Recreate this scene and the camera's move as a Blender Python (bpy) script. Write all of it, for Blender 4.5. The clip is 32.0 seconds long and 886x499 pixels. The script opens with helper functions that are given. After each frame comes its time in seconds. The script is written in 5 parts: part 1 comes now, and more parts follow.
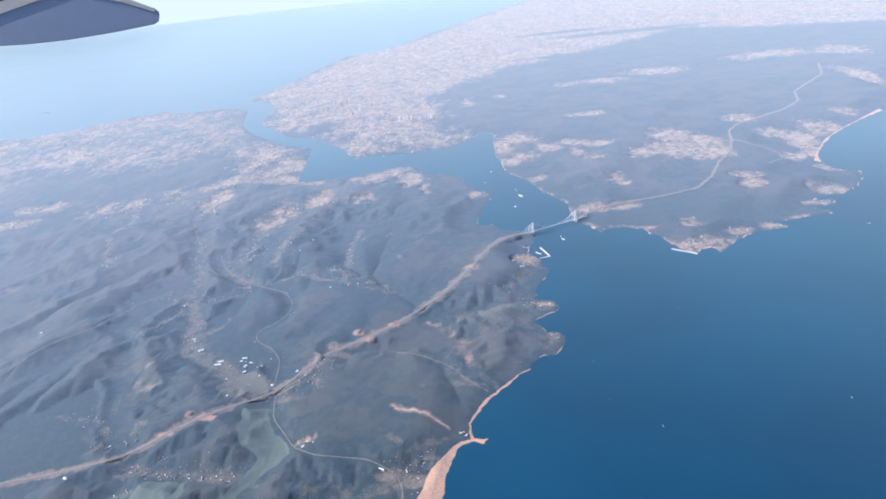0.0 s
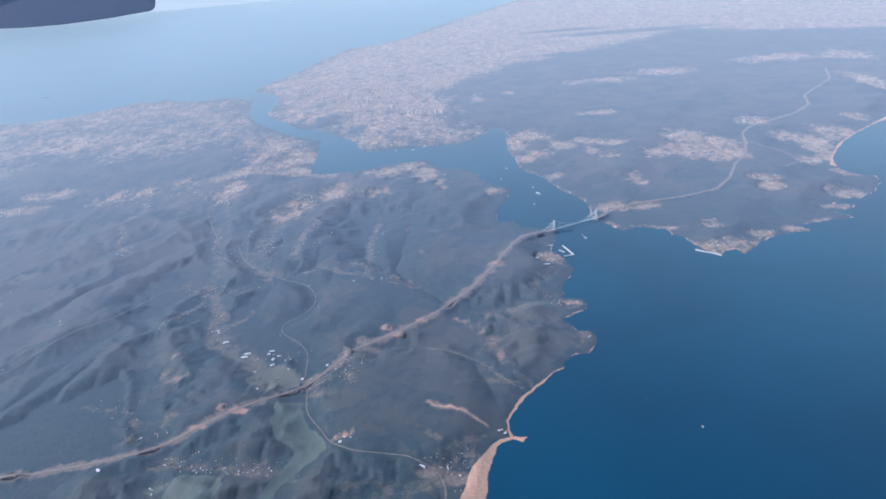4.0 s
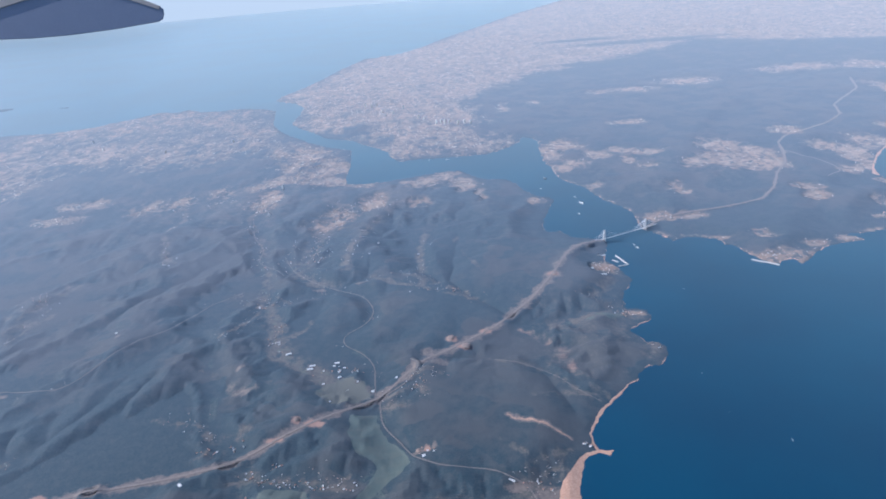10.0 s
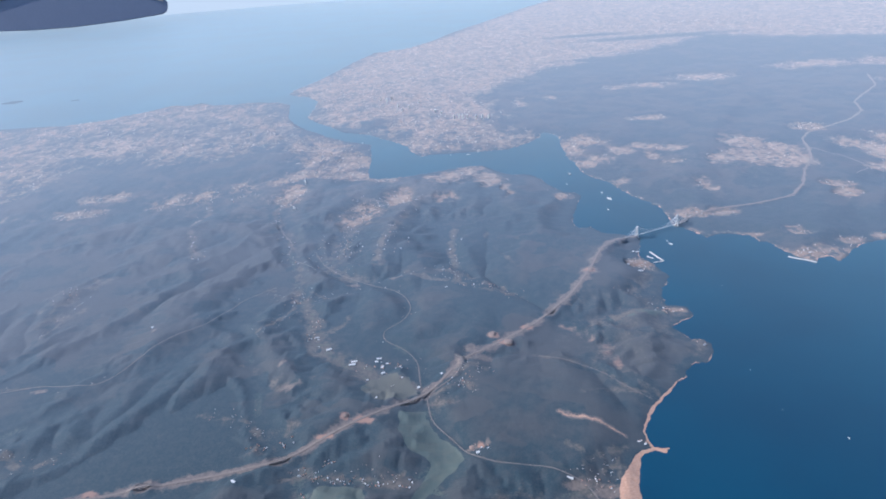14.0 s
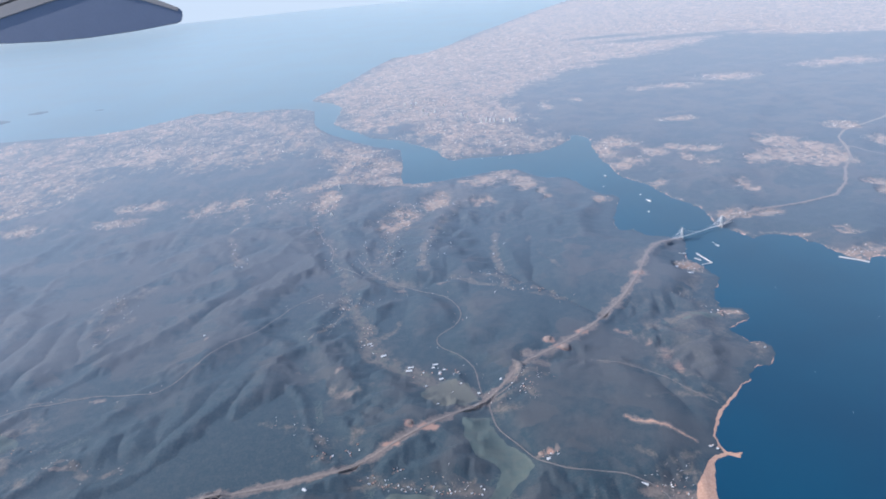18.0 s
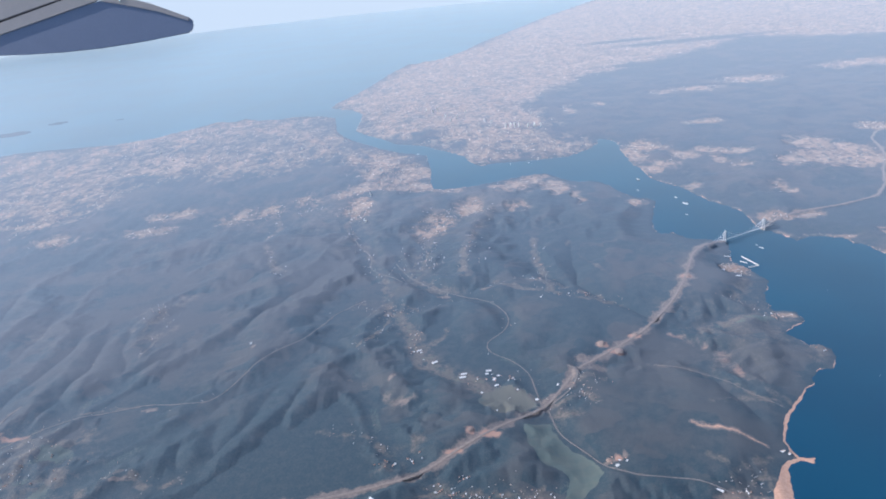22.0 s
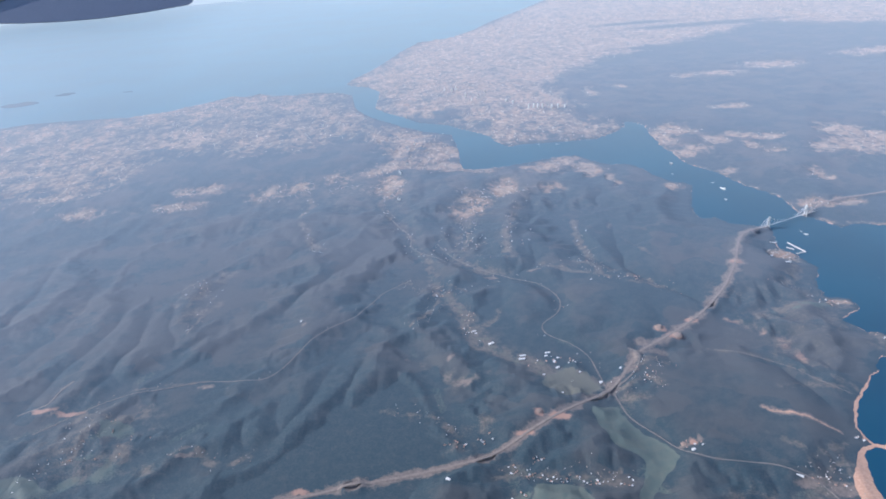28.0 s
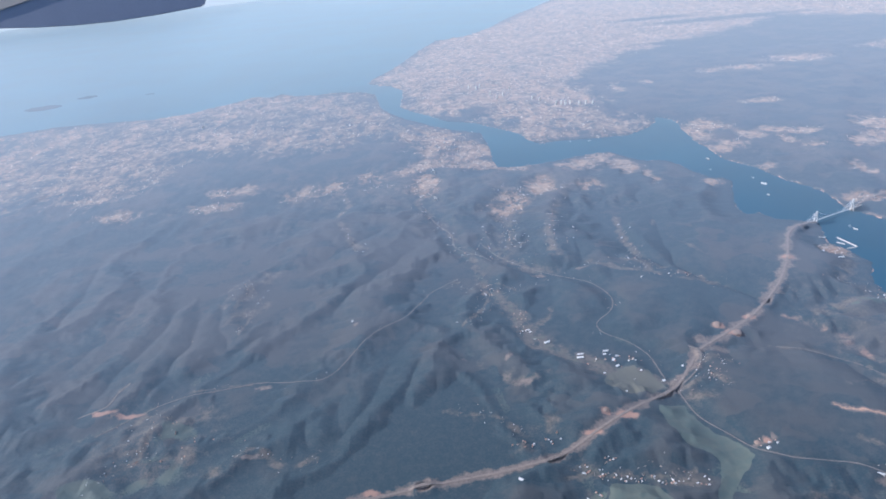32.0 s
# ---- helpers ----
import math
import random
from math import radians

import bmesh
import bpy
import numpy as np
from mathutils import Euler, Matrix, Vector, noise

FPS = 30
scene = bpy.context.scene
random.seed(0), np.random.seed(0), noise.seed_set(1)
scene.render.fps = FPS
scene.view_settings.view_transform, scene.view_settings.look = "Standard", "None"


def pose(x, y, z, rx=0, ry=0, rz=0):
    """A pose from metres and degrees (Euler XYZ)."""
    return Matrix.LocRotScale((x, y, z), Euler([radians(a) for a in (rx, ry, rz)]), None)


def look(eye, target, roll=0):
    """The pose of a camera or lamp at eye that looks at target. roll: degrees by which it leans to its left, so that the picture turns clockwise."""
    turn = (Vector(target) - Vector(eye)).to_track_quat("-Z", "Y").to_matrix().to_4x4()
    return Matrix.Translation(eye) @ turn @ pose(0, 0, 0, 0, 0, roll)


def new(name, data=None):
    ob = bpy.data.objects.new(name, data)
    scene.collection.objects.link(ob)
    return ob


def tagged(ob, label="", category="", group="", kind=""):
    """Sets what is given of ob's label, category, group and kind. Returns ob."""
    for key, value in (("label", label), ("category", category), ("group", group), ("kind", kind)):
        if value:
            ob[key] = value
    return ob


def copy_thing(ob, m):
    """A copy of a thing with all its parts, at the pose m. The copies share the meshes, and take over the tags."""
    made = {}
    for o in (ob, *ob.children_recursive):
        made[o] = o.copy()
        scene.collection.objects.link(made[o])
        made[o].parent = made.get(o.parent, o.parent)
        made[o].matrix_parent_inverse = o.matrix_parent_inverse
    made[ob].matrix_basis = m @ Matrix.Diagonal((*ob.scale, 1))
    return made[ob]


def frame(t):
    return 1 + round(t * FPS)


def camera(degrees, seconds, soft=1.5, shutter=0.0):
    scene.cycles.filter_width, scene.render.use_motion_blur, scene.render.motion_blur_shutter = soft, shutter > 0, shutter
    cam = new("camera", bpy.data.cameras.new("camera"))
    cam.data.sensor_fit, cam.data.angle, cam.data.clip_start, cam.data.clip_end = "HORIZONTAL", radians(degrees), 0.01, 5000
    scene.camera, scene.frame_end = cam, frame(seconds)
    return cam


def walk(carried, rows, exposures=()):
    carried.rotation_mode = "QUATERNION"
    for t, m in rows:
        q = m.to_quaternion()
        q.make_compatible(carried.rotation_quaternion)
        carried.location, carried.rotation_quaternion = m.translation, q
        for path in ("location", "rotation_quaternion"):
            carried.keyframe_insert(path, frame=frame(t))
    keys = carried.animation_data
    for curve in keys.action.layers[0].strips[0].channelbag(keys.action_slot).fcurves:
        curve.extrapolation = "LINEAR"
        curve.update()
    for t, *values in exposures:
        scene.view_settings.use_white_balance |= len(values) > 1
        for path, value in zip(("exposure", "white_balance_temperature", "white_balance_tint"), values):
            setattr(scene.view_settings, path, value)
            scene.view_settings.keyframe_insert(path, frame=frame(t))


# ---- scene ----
cam = camera(67.4, 32.0, soft=1.8)
METRES, EYE, TILT, LEAN, TURN = 253.8, 250.0, -24.08, 4.71, 0.0
ROWS = [
    (0.0, 0.0, 0.0, 0.0, -0.0, -0.04, 0.86),
    (0.5, -0.0153, 0.0011, -0.0018, 0.15, -0.08, 1.07),
    (1.0, -0.0312, 0.0011, -0.0021, 0.25, -0.15, 1.22),
    (1.5, -0.0457, 0.006, -0.0011, 0.38, -0.03, 1.36),
    (2.0, -0.0619, 0.0085, -0.0025, 0.89, -0.18, 1.97),
    (2.5, -0.0771, 0.0098, -0.0007, 1.0, -0.24, 2.07),
    (4.5, -0.1357, 0.0153, 0.001, -1.39, -0.45, -0.81),
    (5.0, -0.1518, 0.0174, 0.0014, -1.27, 0.12, -0.46),
    (5.5, -0.1668, 0.0195, 0.0015, -1.2, 0.16, -0.33),
    (6.0, -0.182, 0.0205, 0.0024, -1.2, -0.11, -0.36),
    (6.5, -0.198, 0.0213, 0.0041, -1.21, 0.0, -0.38),
    (7.0, -0.2116, 0.0241, 0.0009, -1.36, 0.2, -0.57),
    (7.5, -0.2277, 0.0245, 0.0012, -1.34, 0.08, -0.56),
    (8.0, -0.2438, 0.0259, 0.0028, -1.3, 0.06, -0.51),
    (8.5, -0.2595, 0.0293, 0.0027, -1.23, 0.11, -0.47),
    (9.0, -0.2741, 0.0308, 0.0023, -1.12, 0.17, -0.33),
    (9.5, -0.2901, 0.032, 0.0039, -1.01, 0.21, -0.18),
    (10.0, -0.3051, 0.0331, 0.0028, -1.08, 0.38, -0.27),
    (10.5, -0.3202, 0.0354, 0.0027, -1.14, 0.58, -0.34),
    (11.0, -0.3356, 0.0364, 0.0041, -1.16, 0.57, -0.3),
    (11.5, -0.3519, 0.0388, 0.0034, -1.1, 0.56, -0.22),
    (12.0, -0.366, 0.0405, 0.0044, -1.17, 0.79, -0.27),
    (12.5, -0.3813, 0.042, 0.0036, -1.25, 0.93, -0.39),
    (13.0, -0.3966, 0.0434, 0.0044, -1.25, 0.68, -0.4),
    (13.5, -0.4117, 0.0463, 0.004, -1.29, 0.1, -0.59),
    (14.0, -0.4285, 0.049, 0.0025, -1.26, -0.04, -0.58),
    (14.5, -0.4432, 0.0502, 0.003, -1.07, 0.06, -0.41),
    (16.5, -0.5036, 0.053, 0.0045, -0.73, -0.01, -0.21),
    (17.0, -0.5187, 0.0556, 0.005, -0.75, -0.2, -0.27),
    (17.5, -0.5348, 0.0572, 0.0045, -0.69, -0.11, -0.17),
    (18.0, -0.5506, 0.0576, 0.0064, -0.4, 0.26, 0.17),
    (18.5, -0.567, 0.0604, 0.0067, -0.15, 0.27, 0.47),
    (19.0, -0.5814, 0.0615, 0.0047, -0.13, 0.33, 0.41),
    (19.5, -0.597, 0.0651, 0.006, -0.14, 0.54, 0.38),
    (20.0, -0.6132, 0.0657, 0.004, -0.12, 0.62, 0.44),
    (20.5, -0.6288, 0.07, 0.0025, -0.13, 0.68, 0.4),
    (21.0, -0.6442, 0.0691, 0.0048, 0.02, 0.56, 0.6),
    (21.5, -0.6594, 0.0716, 0.0043, 0.04, 0.61, 0.58),
    (22.0, -0.6756, 0.0734, 0.0039, 0.1, 0.81, 0.68),
    (22.5, -0.6906, 0.0748, 0.004, 0.14, 0.92, 0.7),
    (23.0, -0.7064, 0.0772, 0.0034, 0.28, 0.96, 0.87),
    (23.5, -0.7214, 0.0767, 0.0047, 0.35, 0.84, 0.95),
    (24.0, -0.7368, 0.0794, 0.0034, 0.36, 1.08, 0.92),
    (24.5, -0.7534, 0.0813, 0.0046, 0.58, 1.28, 1.25),
    (26.5, -0.8151, 0.0867, 0.0029, -0.0, 1.03, 0.64),
    (27.0, -0.8309, 0.09, 0.0033, -0.7, -0.69, -0.3),
    (27.5, -0.8479, 0.0919, 0.0022, -1.02, -0.61, -0.65),
    (28.0, -0.8623, 0.0921, 0.0033, -0.69, -0.87, -0.38),
    (28.5, -0.8793, 0.0947, 0.0015, -0.39, -0.88, -0.03),
    (29.0, -0.8942, 0.0956, 0.0041, -0.27, -0.85, 0.08),
    (29.5, -0.9098, 0.0967, 0.0032, -0.35, -0.87, -0.03),
    (30.0, -0.9261, 0.0994, 0.0038, -0.38, -1.2, -0.16),
    (30.5, -0.9423, 0.0999, 0.0044, -0.2, -1.14, 0.08),
    (31.0, -0.9576, 0.1018, 0.0049, -0.11, -1.31, 0.13),
    (31.5, -0.9738, 0.1037, 0.0033, -0.04, -1.08, 0.21),
    (32.0, -0.9896, 0.1041, 0.0036, -0.0, -1.0, 0.21),
]
EXPOSURES = [
    (0.0, 0.66, 5600, 13),
    (2.5, 0.62, 5600, 13),
    (4.5, 0.15, 5250, 13),
    (12.5, 0.16, 5320, 13),
    (14.5, 0.24, 5400, 13),
    (17.0, 0.32, 5560, 13),
    (32.0, 0.30, 5480, 13),
]
walk(cam, [(t, pose(0, 0, EYE, TILT, LEAN, TURN) @ pose(METRES * x, METRES * y, METRES * z, 90 + pitch, roll, yaw)) for t, x, y, z, yaw, pitch, roll in ROWS], EXPOSURES)

# ---- world, sun ----
SUN_AZ, SUN_EL = 278.0, 33.0          # compass bearing from +y clockwise, height
world = bpy.data.worlds.new("sky_world")
scene.world = world
world.use_nodes = True
wn = world.node_tree.nodes
sky = wn.new("ShaderNodeTexSky")
sky.sky_type = "NISHITA"
sky.sun_disc = False
sky.sun_elevation = radians(SUN_EL)
sky.sun_rotation = radians(SUN_AZ)
sky.altitude, sky.air_density, sky.dust_density, sky.ozone_density = 0.0, 1.3, 1.4, 2.0
wn["Background"].inputs["Strength"].default_value = 0.115
world.node_tree.links.new(sky.outputs["Color"], wn["Background"].inputs["Color"])
sun_data = bpy.data.lights.new("sun", "SUN")
sun_data.energy, sun_data.angle, sun_data.color = 3.4, radians(0.5), (1.0, 0.93, 0.84)
sun = new("sun", sun_data)
sun_dir = Vector((math.sin(radians(SUN_AZ)) * math.cos(radians(SUN_EL)), math.cos(radians(SUN_AZ)) * math.cos(radians(SUN_EL)), math.sin(radians(SUN_EL))))
sun.matrix_world = look(sun_dir * 600, (0, 0, 0))


# ---- materials ----
def material(name, base=(0.5, 0.5, 0.5), rough=0.8, metal=0.0, spec=0.3, grain=0.0, scale=1.0, bump=0.0, islands=None, hazy=False):
    """A Principled material with two scales of noise in the colour; islands: a ramp of colours picked by loose piece."""
    m = bpy.data.materials.new(name)
    m.use_nodes = True
    nt = m.node_tree
    b = nt.nodes["Principled BSDF"]
    b.inputs["Roughness"].default_value, b.inputs["Metallic"].default_value = rough, metal
    b.inputs["Specular IOR Level"].default_value = spec
    b.inputs["Base Color"].default_value = (*base, 1)
    source = None
    if islands:
        geo, ramp = nt.nodes.new("ShaderNodeNewGeometry"), nt.nodes.new("ShaderNodeValToRGB")
        ramp.color_ramp.interpolation = "CONSTANT"
        while len(ramp.color_ramp.elements) < len(islands):
            ramp.color_ramp.elements.new(0.5)
        for k, c in enumerate(islands):
            ramp.color_ramp.elements[k].position, ramp.color_ramp.elements[k].color = k / len(islands), (*c, 1)
        nt.links.new(geo.outputs["Random Per Island"], ramp.inputs[0])
        source = ramp.outputs[0]
    if grain:
        co, n1, n2 = nt.nodes.new("ShaderNodeTexCoord"), nt.nodes.new("ShaderNodeTexNoise"), nt.nodes.new("ShaderNodeTexNoise")
        n1.inputs["Scale"].default_value, n2.inputs["Scale"].default_value = scale, scale * 7.3
        n1.inputs["Detail"].default_value = n2.inputs["Detail"].default_value = 4
        add = nt.nodes.new("ShaderNodeMath")
        nt.links.new(co.outputs["Object"], n1.inputs["Vector"]), nt.links.new(co.outputs["Object"], n2.inputs["Vector"])
        nt.links.new(n1.outputs["Fac"], add.inputs[0]), nt.links.new(n2.outputs["Fac"], add.inputs[1])
        span = nt.nodes.new("ShaderNodeMapRange")
        span.inputs["From Min"].default_value, span.inputs["From Max"].default_value = 0.6, 1.4
        span.inputs["To Min"].default_value, span.inputs["To Max"].default_value = 1 - grain, 1 + grain
        nt.links.new(add.outputs[0], span.inputs["Value"])
        mul = nt.nodes.new("ShaderNodeVectorMath")
        mul.operation = "SCALE"
        mul.inputs[0].default_value = base
        if source:
            nt.links.new(source, mul.inputs[0])
        nt.links.new(span.outputs[0], mul.inputs["Scale"])
        source = mul.outputs[0]
        if bump:
            bp = nt.nodes.new("ShaderNodeBump")
            bp.inputs["Strength"].default_value, bp.inputs["Distance"].default_value = bump, 0.3 / scale
            nt.links.new(add.outputs[0], bp.inputs["Height"])
            nt.links.new(bp.outputs[0], b.inputs["Normal"])
    if source:
        nt.links.new(source, b.inputs["Base Color"])
    # distance haze put into the surface as sheen
    if hazy:
        haze_sheen(nt, b, LAND_HAZE)
    return m


# tint and roughness of the two sheens that stand in for haze: a broad blue one and a pale one at low angles
LAND_HAZE = (((0.37, 0.47, 0.64), 0.47), ((0.36, 0.225, 0.06), 0.30))
SEA_HAZE = (((0.10, 0.35, 0.48), 0.405), ((0.86, 0.59, 0.385), 0.32))


def haze_sheen(nt, base, sheens):
    """Stands in for haze: adds soft sheens, level with the ground, that grow towards grazing views."""
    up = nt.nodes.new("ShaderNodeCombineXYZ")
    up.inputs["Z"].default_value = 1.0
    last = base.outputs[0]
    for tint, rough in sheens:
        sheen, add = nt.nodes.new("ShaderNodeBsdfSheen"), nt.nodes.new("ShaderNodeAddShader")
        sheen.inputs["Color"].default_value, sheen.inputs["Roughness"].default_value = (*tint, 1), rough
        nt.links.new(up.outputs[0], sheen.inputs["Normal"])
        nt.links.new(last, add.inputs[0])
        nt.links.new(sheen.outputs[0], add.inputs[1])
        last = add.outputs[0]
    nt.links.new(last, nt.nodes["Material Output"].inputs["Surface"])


def ground_material():
    m = bpy.data.materials.new("ground_cover")
    m.use_nodes = True
    nt = m.node_tree
    N, K = nt.nodes.new, nt.links.new
    b = nt.nodes["Principled BSDF"]
    pos = N("ShaderNodeNewGeometry").outputs["Position"]

    def noise_at(scale, detail=4, rough=0.6):
        n = N("ShaderNodeTexNoise")
        n.inputs["Scale"].default_value, n.inputs["Detail"].default_value, n.inputs["Roughness"].default_value = scale, detail, rough
        K(pos, n.inputs["Vector"])
        return n.outputs["Fac"]

    def math_of(op, a, c):
        n = N("ShaderNodeMath")
        n.operation = op
        for k, v in enumerate((a, c)):
            if isinstance(v, (int, float)):
                n.inputs[k].default_value = v
            else:
                K(v, n.inputs[k])
        return n.outputs[0]

    def step(v, lo, hi, a=0.0, c=1.0):
        n = N("ShaderNodeMapRange")
        n.interpolation_type = "SMOOTHSTEP"
        for key, val in (("From Min", lo), ("From Max", hi), ("To Min", a), ("To Max", c)):
            n.inputs[key].default_value = val
        K(v, n.inputs["Value"])
        return n.outputs[0]

    def mix(f, a, c):
        n = N("ShaderNodeMix")
        n.data_type = "RGBA"
        K(f, n.inputs[0])
        for k, v in ((6, a), (7, c)):
            if isinstance(v, tuple):
                n.inputs[k].default_value = (*v, 1)
            else:
                K(v, n.inputs[k])
        return n.outputs[2]

    cover, tone = N("ShaderNodeAttribute"), N("ShaderNodeAttribute")
    cover.attribute_name, tone.attribute_name = "cover", "tone"
    part = N("ShaderNodeSeparateColor")
    K(cover.outputs["Color"], part.inputs[0])
    shade = N("ShaderNodeSeparateColor")
    K(tone.outputs["Color"], shade.inputs[0])
    fine, mid, wide, speck = noise_at(0.9, 5), noise_at(0.16, 5), noise_at(0.02, 3), noise_at(2.6, 3, 0.7)
    quarter = N("ShaderNodeTexVoronoi")
    quarter.inputs["Scale"].default_value, quarter.inputs["Randomness"].default_value = 0.075, 0.9
    warp = N("ShaderNodeVectorMath")
    warp.operation = "MULTIPLY_ADD"
    bend = N("ShaderNodeTexNoise")
    bend.inputs["Scale"].default_value, bend.inputs["Detail"].default_value = 0.12, 3
    K(pos, bend.inputs["Vector"]), K(bend.outputs["Color"], warp.inputs[0])
    warp.inputs[1].default_value = (14, 10, 0)
    K(pos, warp.inputs[2]), K(warp.outputs[0], quarter.inputs["Vector"])
    stands, stand = N("ShaderNodeTexVoronoi"), N("ShaderNodeSeparateColor")
    stands.inputs["Scale"].default_value = 0.042
    K(warp.outputs[0], stands.inputs["Vector"]), K(stands.outputs["Color"], stand.inputs[0])
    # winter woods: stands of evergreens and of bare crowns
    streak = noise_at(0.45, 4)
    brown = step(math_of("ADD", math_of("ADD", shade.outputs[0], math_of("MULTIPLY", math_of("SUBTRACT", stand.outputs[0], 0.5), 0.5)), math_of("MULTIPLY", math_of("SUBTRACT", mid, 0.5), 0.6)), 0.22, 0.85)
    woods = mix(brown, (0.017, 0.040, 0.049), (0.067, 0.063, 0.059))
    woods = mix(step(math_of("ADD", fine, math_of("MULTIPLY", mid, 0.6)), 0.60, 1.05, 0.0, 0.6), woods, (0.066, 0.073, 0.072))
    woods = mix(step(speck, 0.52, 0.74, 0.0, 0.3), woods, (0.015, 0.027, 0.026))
    # heath and scrub on the open ground
    heath = mix(step(streak, 0.3, 0.7), (0.086, 0.075, 0.060), (0.175, 0.140, 0.108))
    ragged = math_of("ADD", math_of("MULTIPLY", math_of("SUBTRACT", mid, 0.5), 1.0), math_of("MULTIPLY", math_of("SUBTRACT", fine, 0.5), 0.7))
    col = mix(step(math_of("ADD", shade.outputs[2], ragged), 0.25, 0.95), woods, heath)
    # meadow and field
    grass = mix(step(mid, 0.35, 0.65), (0.088, 0.111, 0.090), (0.110, 0.122, 0.094))
    grass = mix(step(shade.outputs[2], 0.5, 0.95), grass, (0.126, 0.117, 0.086))
    col = mix(step(math_of("ADD", part.outputs[2], math_of("MULTIPLY", math_of("SUBTRACT", fine, 0.5), 0.4)), 0.40, 0.56), col, grass)
    # built-up ground: plots, yards, streets
    cell = N("ShaderNodeTexVoronoi")
    cell.inputs["Scale"].default_value = 0.22
    K(pos, cell.inputs["Vector"])
    plots = N("ShaderNodeSeparateColor")
    K(cell.outputs["Color"], plots.inputs[0])
    town = mix(plots.outputs[0], (0.27, 0.165, 0.102), (0.41, 0.265, 0.17))
    town = mix(step(plots.outputs[1], 0.45, 0.85), town, (0.085, 0.085, 0.078))
    town = mix(step(noise_at(0.07, 5), 0.46, 0.66, 0.0, 0.8), town, (0.38, 0.24, 0.15))
    town = mix(step(speck, 0.60, 0.72, 0.0, 0.8), town, (0.46, 0.34, 0.25))
    share = N("ShaderNodeSeparateColor")
    K(quarter.outputs["Color"], share.inputs[0])
    town = mix(step(share.outputs[1], 0.70, 0.80, 0.0, 0.45), town, (0.49, 0.34, 0.23))
    edge = math_of("ADD", math_of("MULTIPLY", math_of("SUBTRACT", mid, 0.5), 0.9), math_of("MULTIPLY", math_of("SUBTRACT", fine, 0.5), 0.7))
    built = math_of("ADD", math_of("ADD", part.outputs[0], math_of("MULTIPLY", edge, 0.8)), math_of("MULTIPLY", math_of("SUBTRACT", share.outputs[0], 0.5), 0.4))
    col = mix(step(built, 0.2, 1.25, 0.0, 0.95), col, town)
    # bare earth, cuttings
    earth = mix(step(streak, 0.3, 0.7), (0.14, 0.109, 0.086), (0.235, 0.175, 0.136))
    earth = mix(step(shade.outputs[1], 0.3, 0.8), earth, (0.38, 0.215, 0.145))
    col = mix(step(math_of("ADD", part.outputs[1], math_of("MULTIPLY", ragged, 0.9)), 0.34, 0.90), col, earth)
    # beach sand and pale shore rock
    sand = mix(step(fine, 0.35, 0.7), (0.56, 0.30, 0.18), (0.66, 0.39, 0.25))
    col = mix(step(math_of("ADD", cover.outputs["Alpha"], math_of("MULTIPLY", edge, 0.3)), 0.4, 0.6), col, sand)
    K(col, b.inputs["Base Color"])
    b.inputs["Roughness"].default_value = 0.75
    b.inputs["Specular IOR Level"].default_value = 0.25
    bp = N("ShaderNodeBump")
    bp.inputs["Strength"].default_value, bp.inputs["Distance"].default_value = 0.45, 0.6
    K(math_of("ADD", fine, math_of("MULTIPLY", speck, 0.5)), bp.inputs["Height"])
    K(bp.outputs[0], b.inputs["Normal"])
    # grazing sheen in place of haze over the open country as a whole
    haze_sheen(nt, b, LAND_HAZE)
    return m


def water_material():
    m = bpy.data.materials.new("sea_water")
    m.use_nodes = True
    nt = m.node_tree
    N, K = nt.nodes.new, nt.links.new
    b = nt.nodes["Principled BSDF"]
    pos = N("ShaderNodeNewGeometry").outputs["Position"]
    n1, n2, n3 = (N("ShaderNodeTexNoise") for _ in range(3))
    for n, s, d in ((n1, 0.006, 4), (n2, 0.5, 3), (n3, 0.05, 3)):
        n.inputs["Scale"].default_value, n.inputs["Detail"].default_value = s, d
        K(pos, n.inputs["Vector"])
    ramp = N("ShaderNodeMapRange")
    ramp.inputs["From Min"].default_value, ramp.inputs["From Max"].default_value = 0.35, 0.65
    K(n1.outputs["Fac"], ramp.inputs["Value"])
    mx = N("ShaderNodeMix")
    mx.data_type = "RGBA"
    mx.inputs[6].default_value, mx.inputs[7].default_value = (0.0, 0.036, 0.083, 1), (0.0, 0.056, 0.111, 1)
    K(ramp.outputs[0], mx.inputs[0])
    K(mx.outputs[2], b.inputs["Base Color"])
    b.inputs["Roughness"].default_value = 0.42
    b.inputs["IOR"].default_value = 1.33
    add = N("ShaderNodeMath")
    K(n2.outputs["Fac"], add.inputs[0]), K(n3.outputs["Fac"], add.inputs[1])
    bp = N("ShaderNodeBump")
    bp.inputs["Strength"].default_value, bp.inputs["Distance"].default_value = 0.05, 0.25
    K(add.outputs[0], bp.inputs["Height"])
    K(bp.outputs[0], b.inputs["Normal"])
    # the far water's pale haze, imitated by sheen
    haze_sheen(nt, b, SEA_HAZE)
    return m


MAT_GROUND, MAT_WATER = ground_material(), water_material()
MAT_ASPHALT = material("dusty_asphalt", (0.235, 0.18, 0.142), 0.85, hazy=True, grain=0.3, scale=0.5)
MAT_TRACK = material("pale_track", (0.20, 0.165, 0.135), 0.9, hazy=True, grain=0.5, scale=0.4)
MAT_CONCRETE = material("pale_concrete", (0.66, 0.62, 0.57), 0.7, grain=0.1, scale=0.6, hazy=True)
MAT_PIER = material("weathered_concrete", (0.30, 0.25, 0.21), 0.8, grain=0.2, scale=0.6, hazy=True)
MAT_WHITE = material("white_paint", (0.72, 0.69, 0.65), 0.55, grain=0.06, scale=0.8, hazy=True)
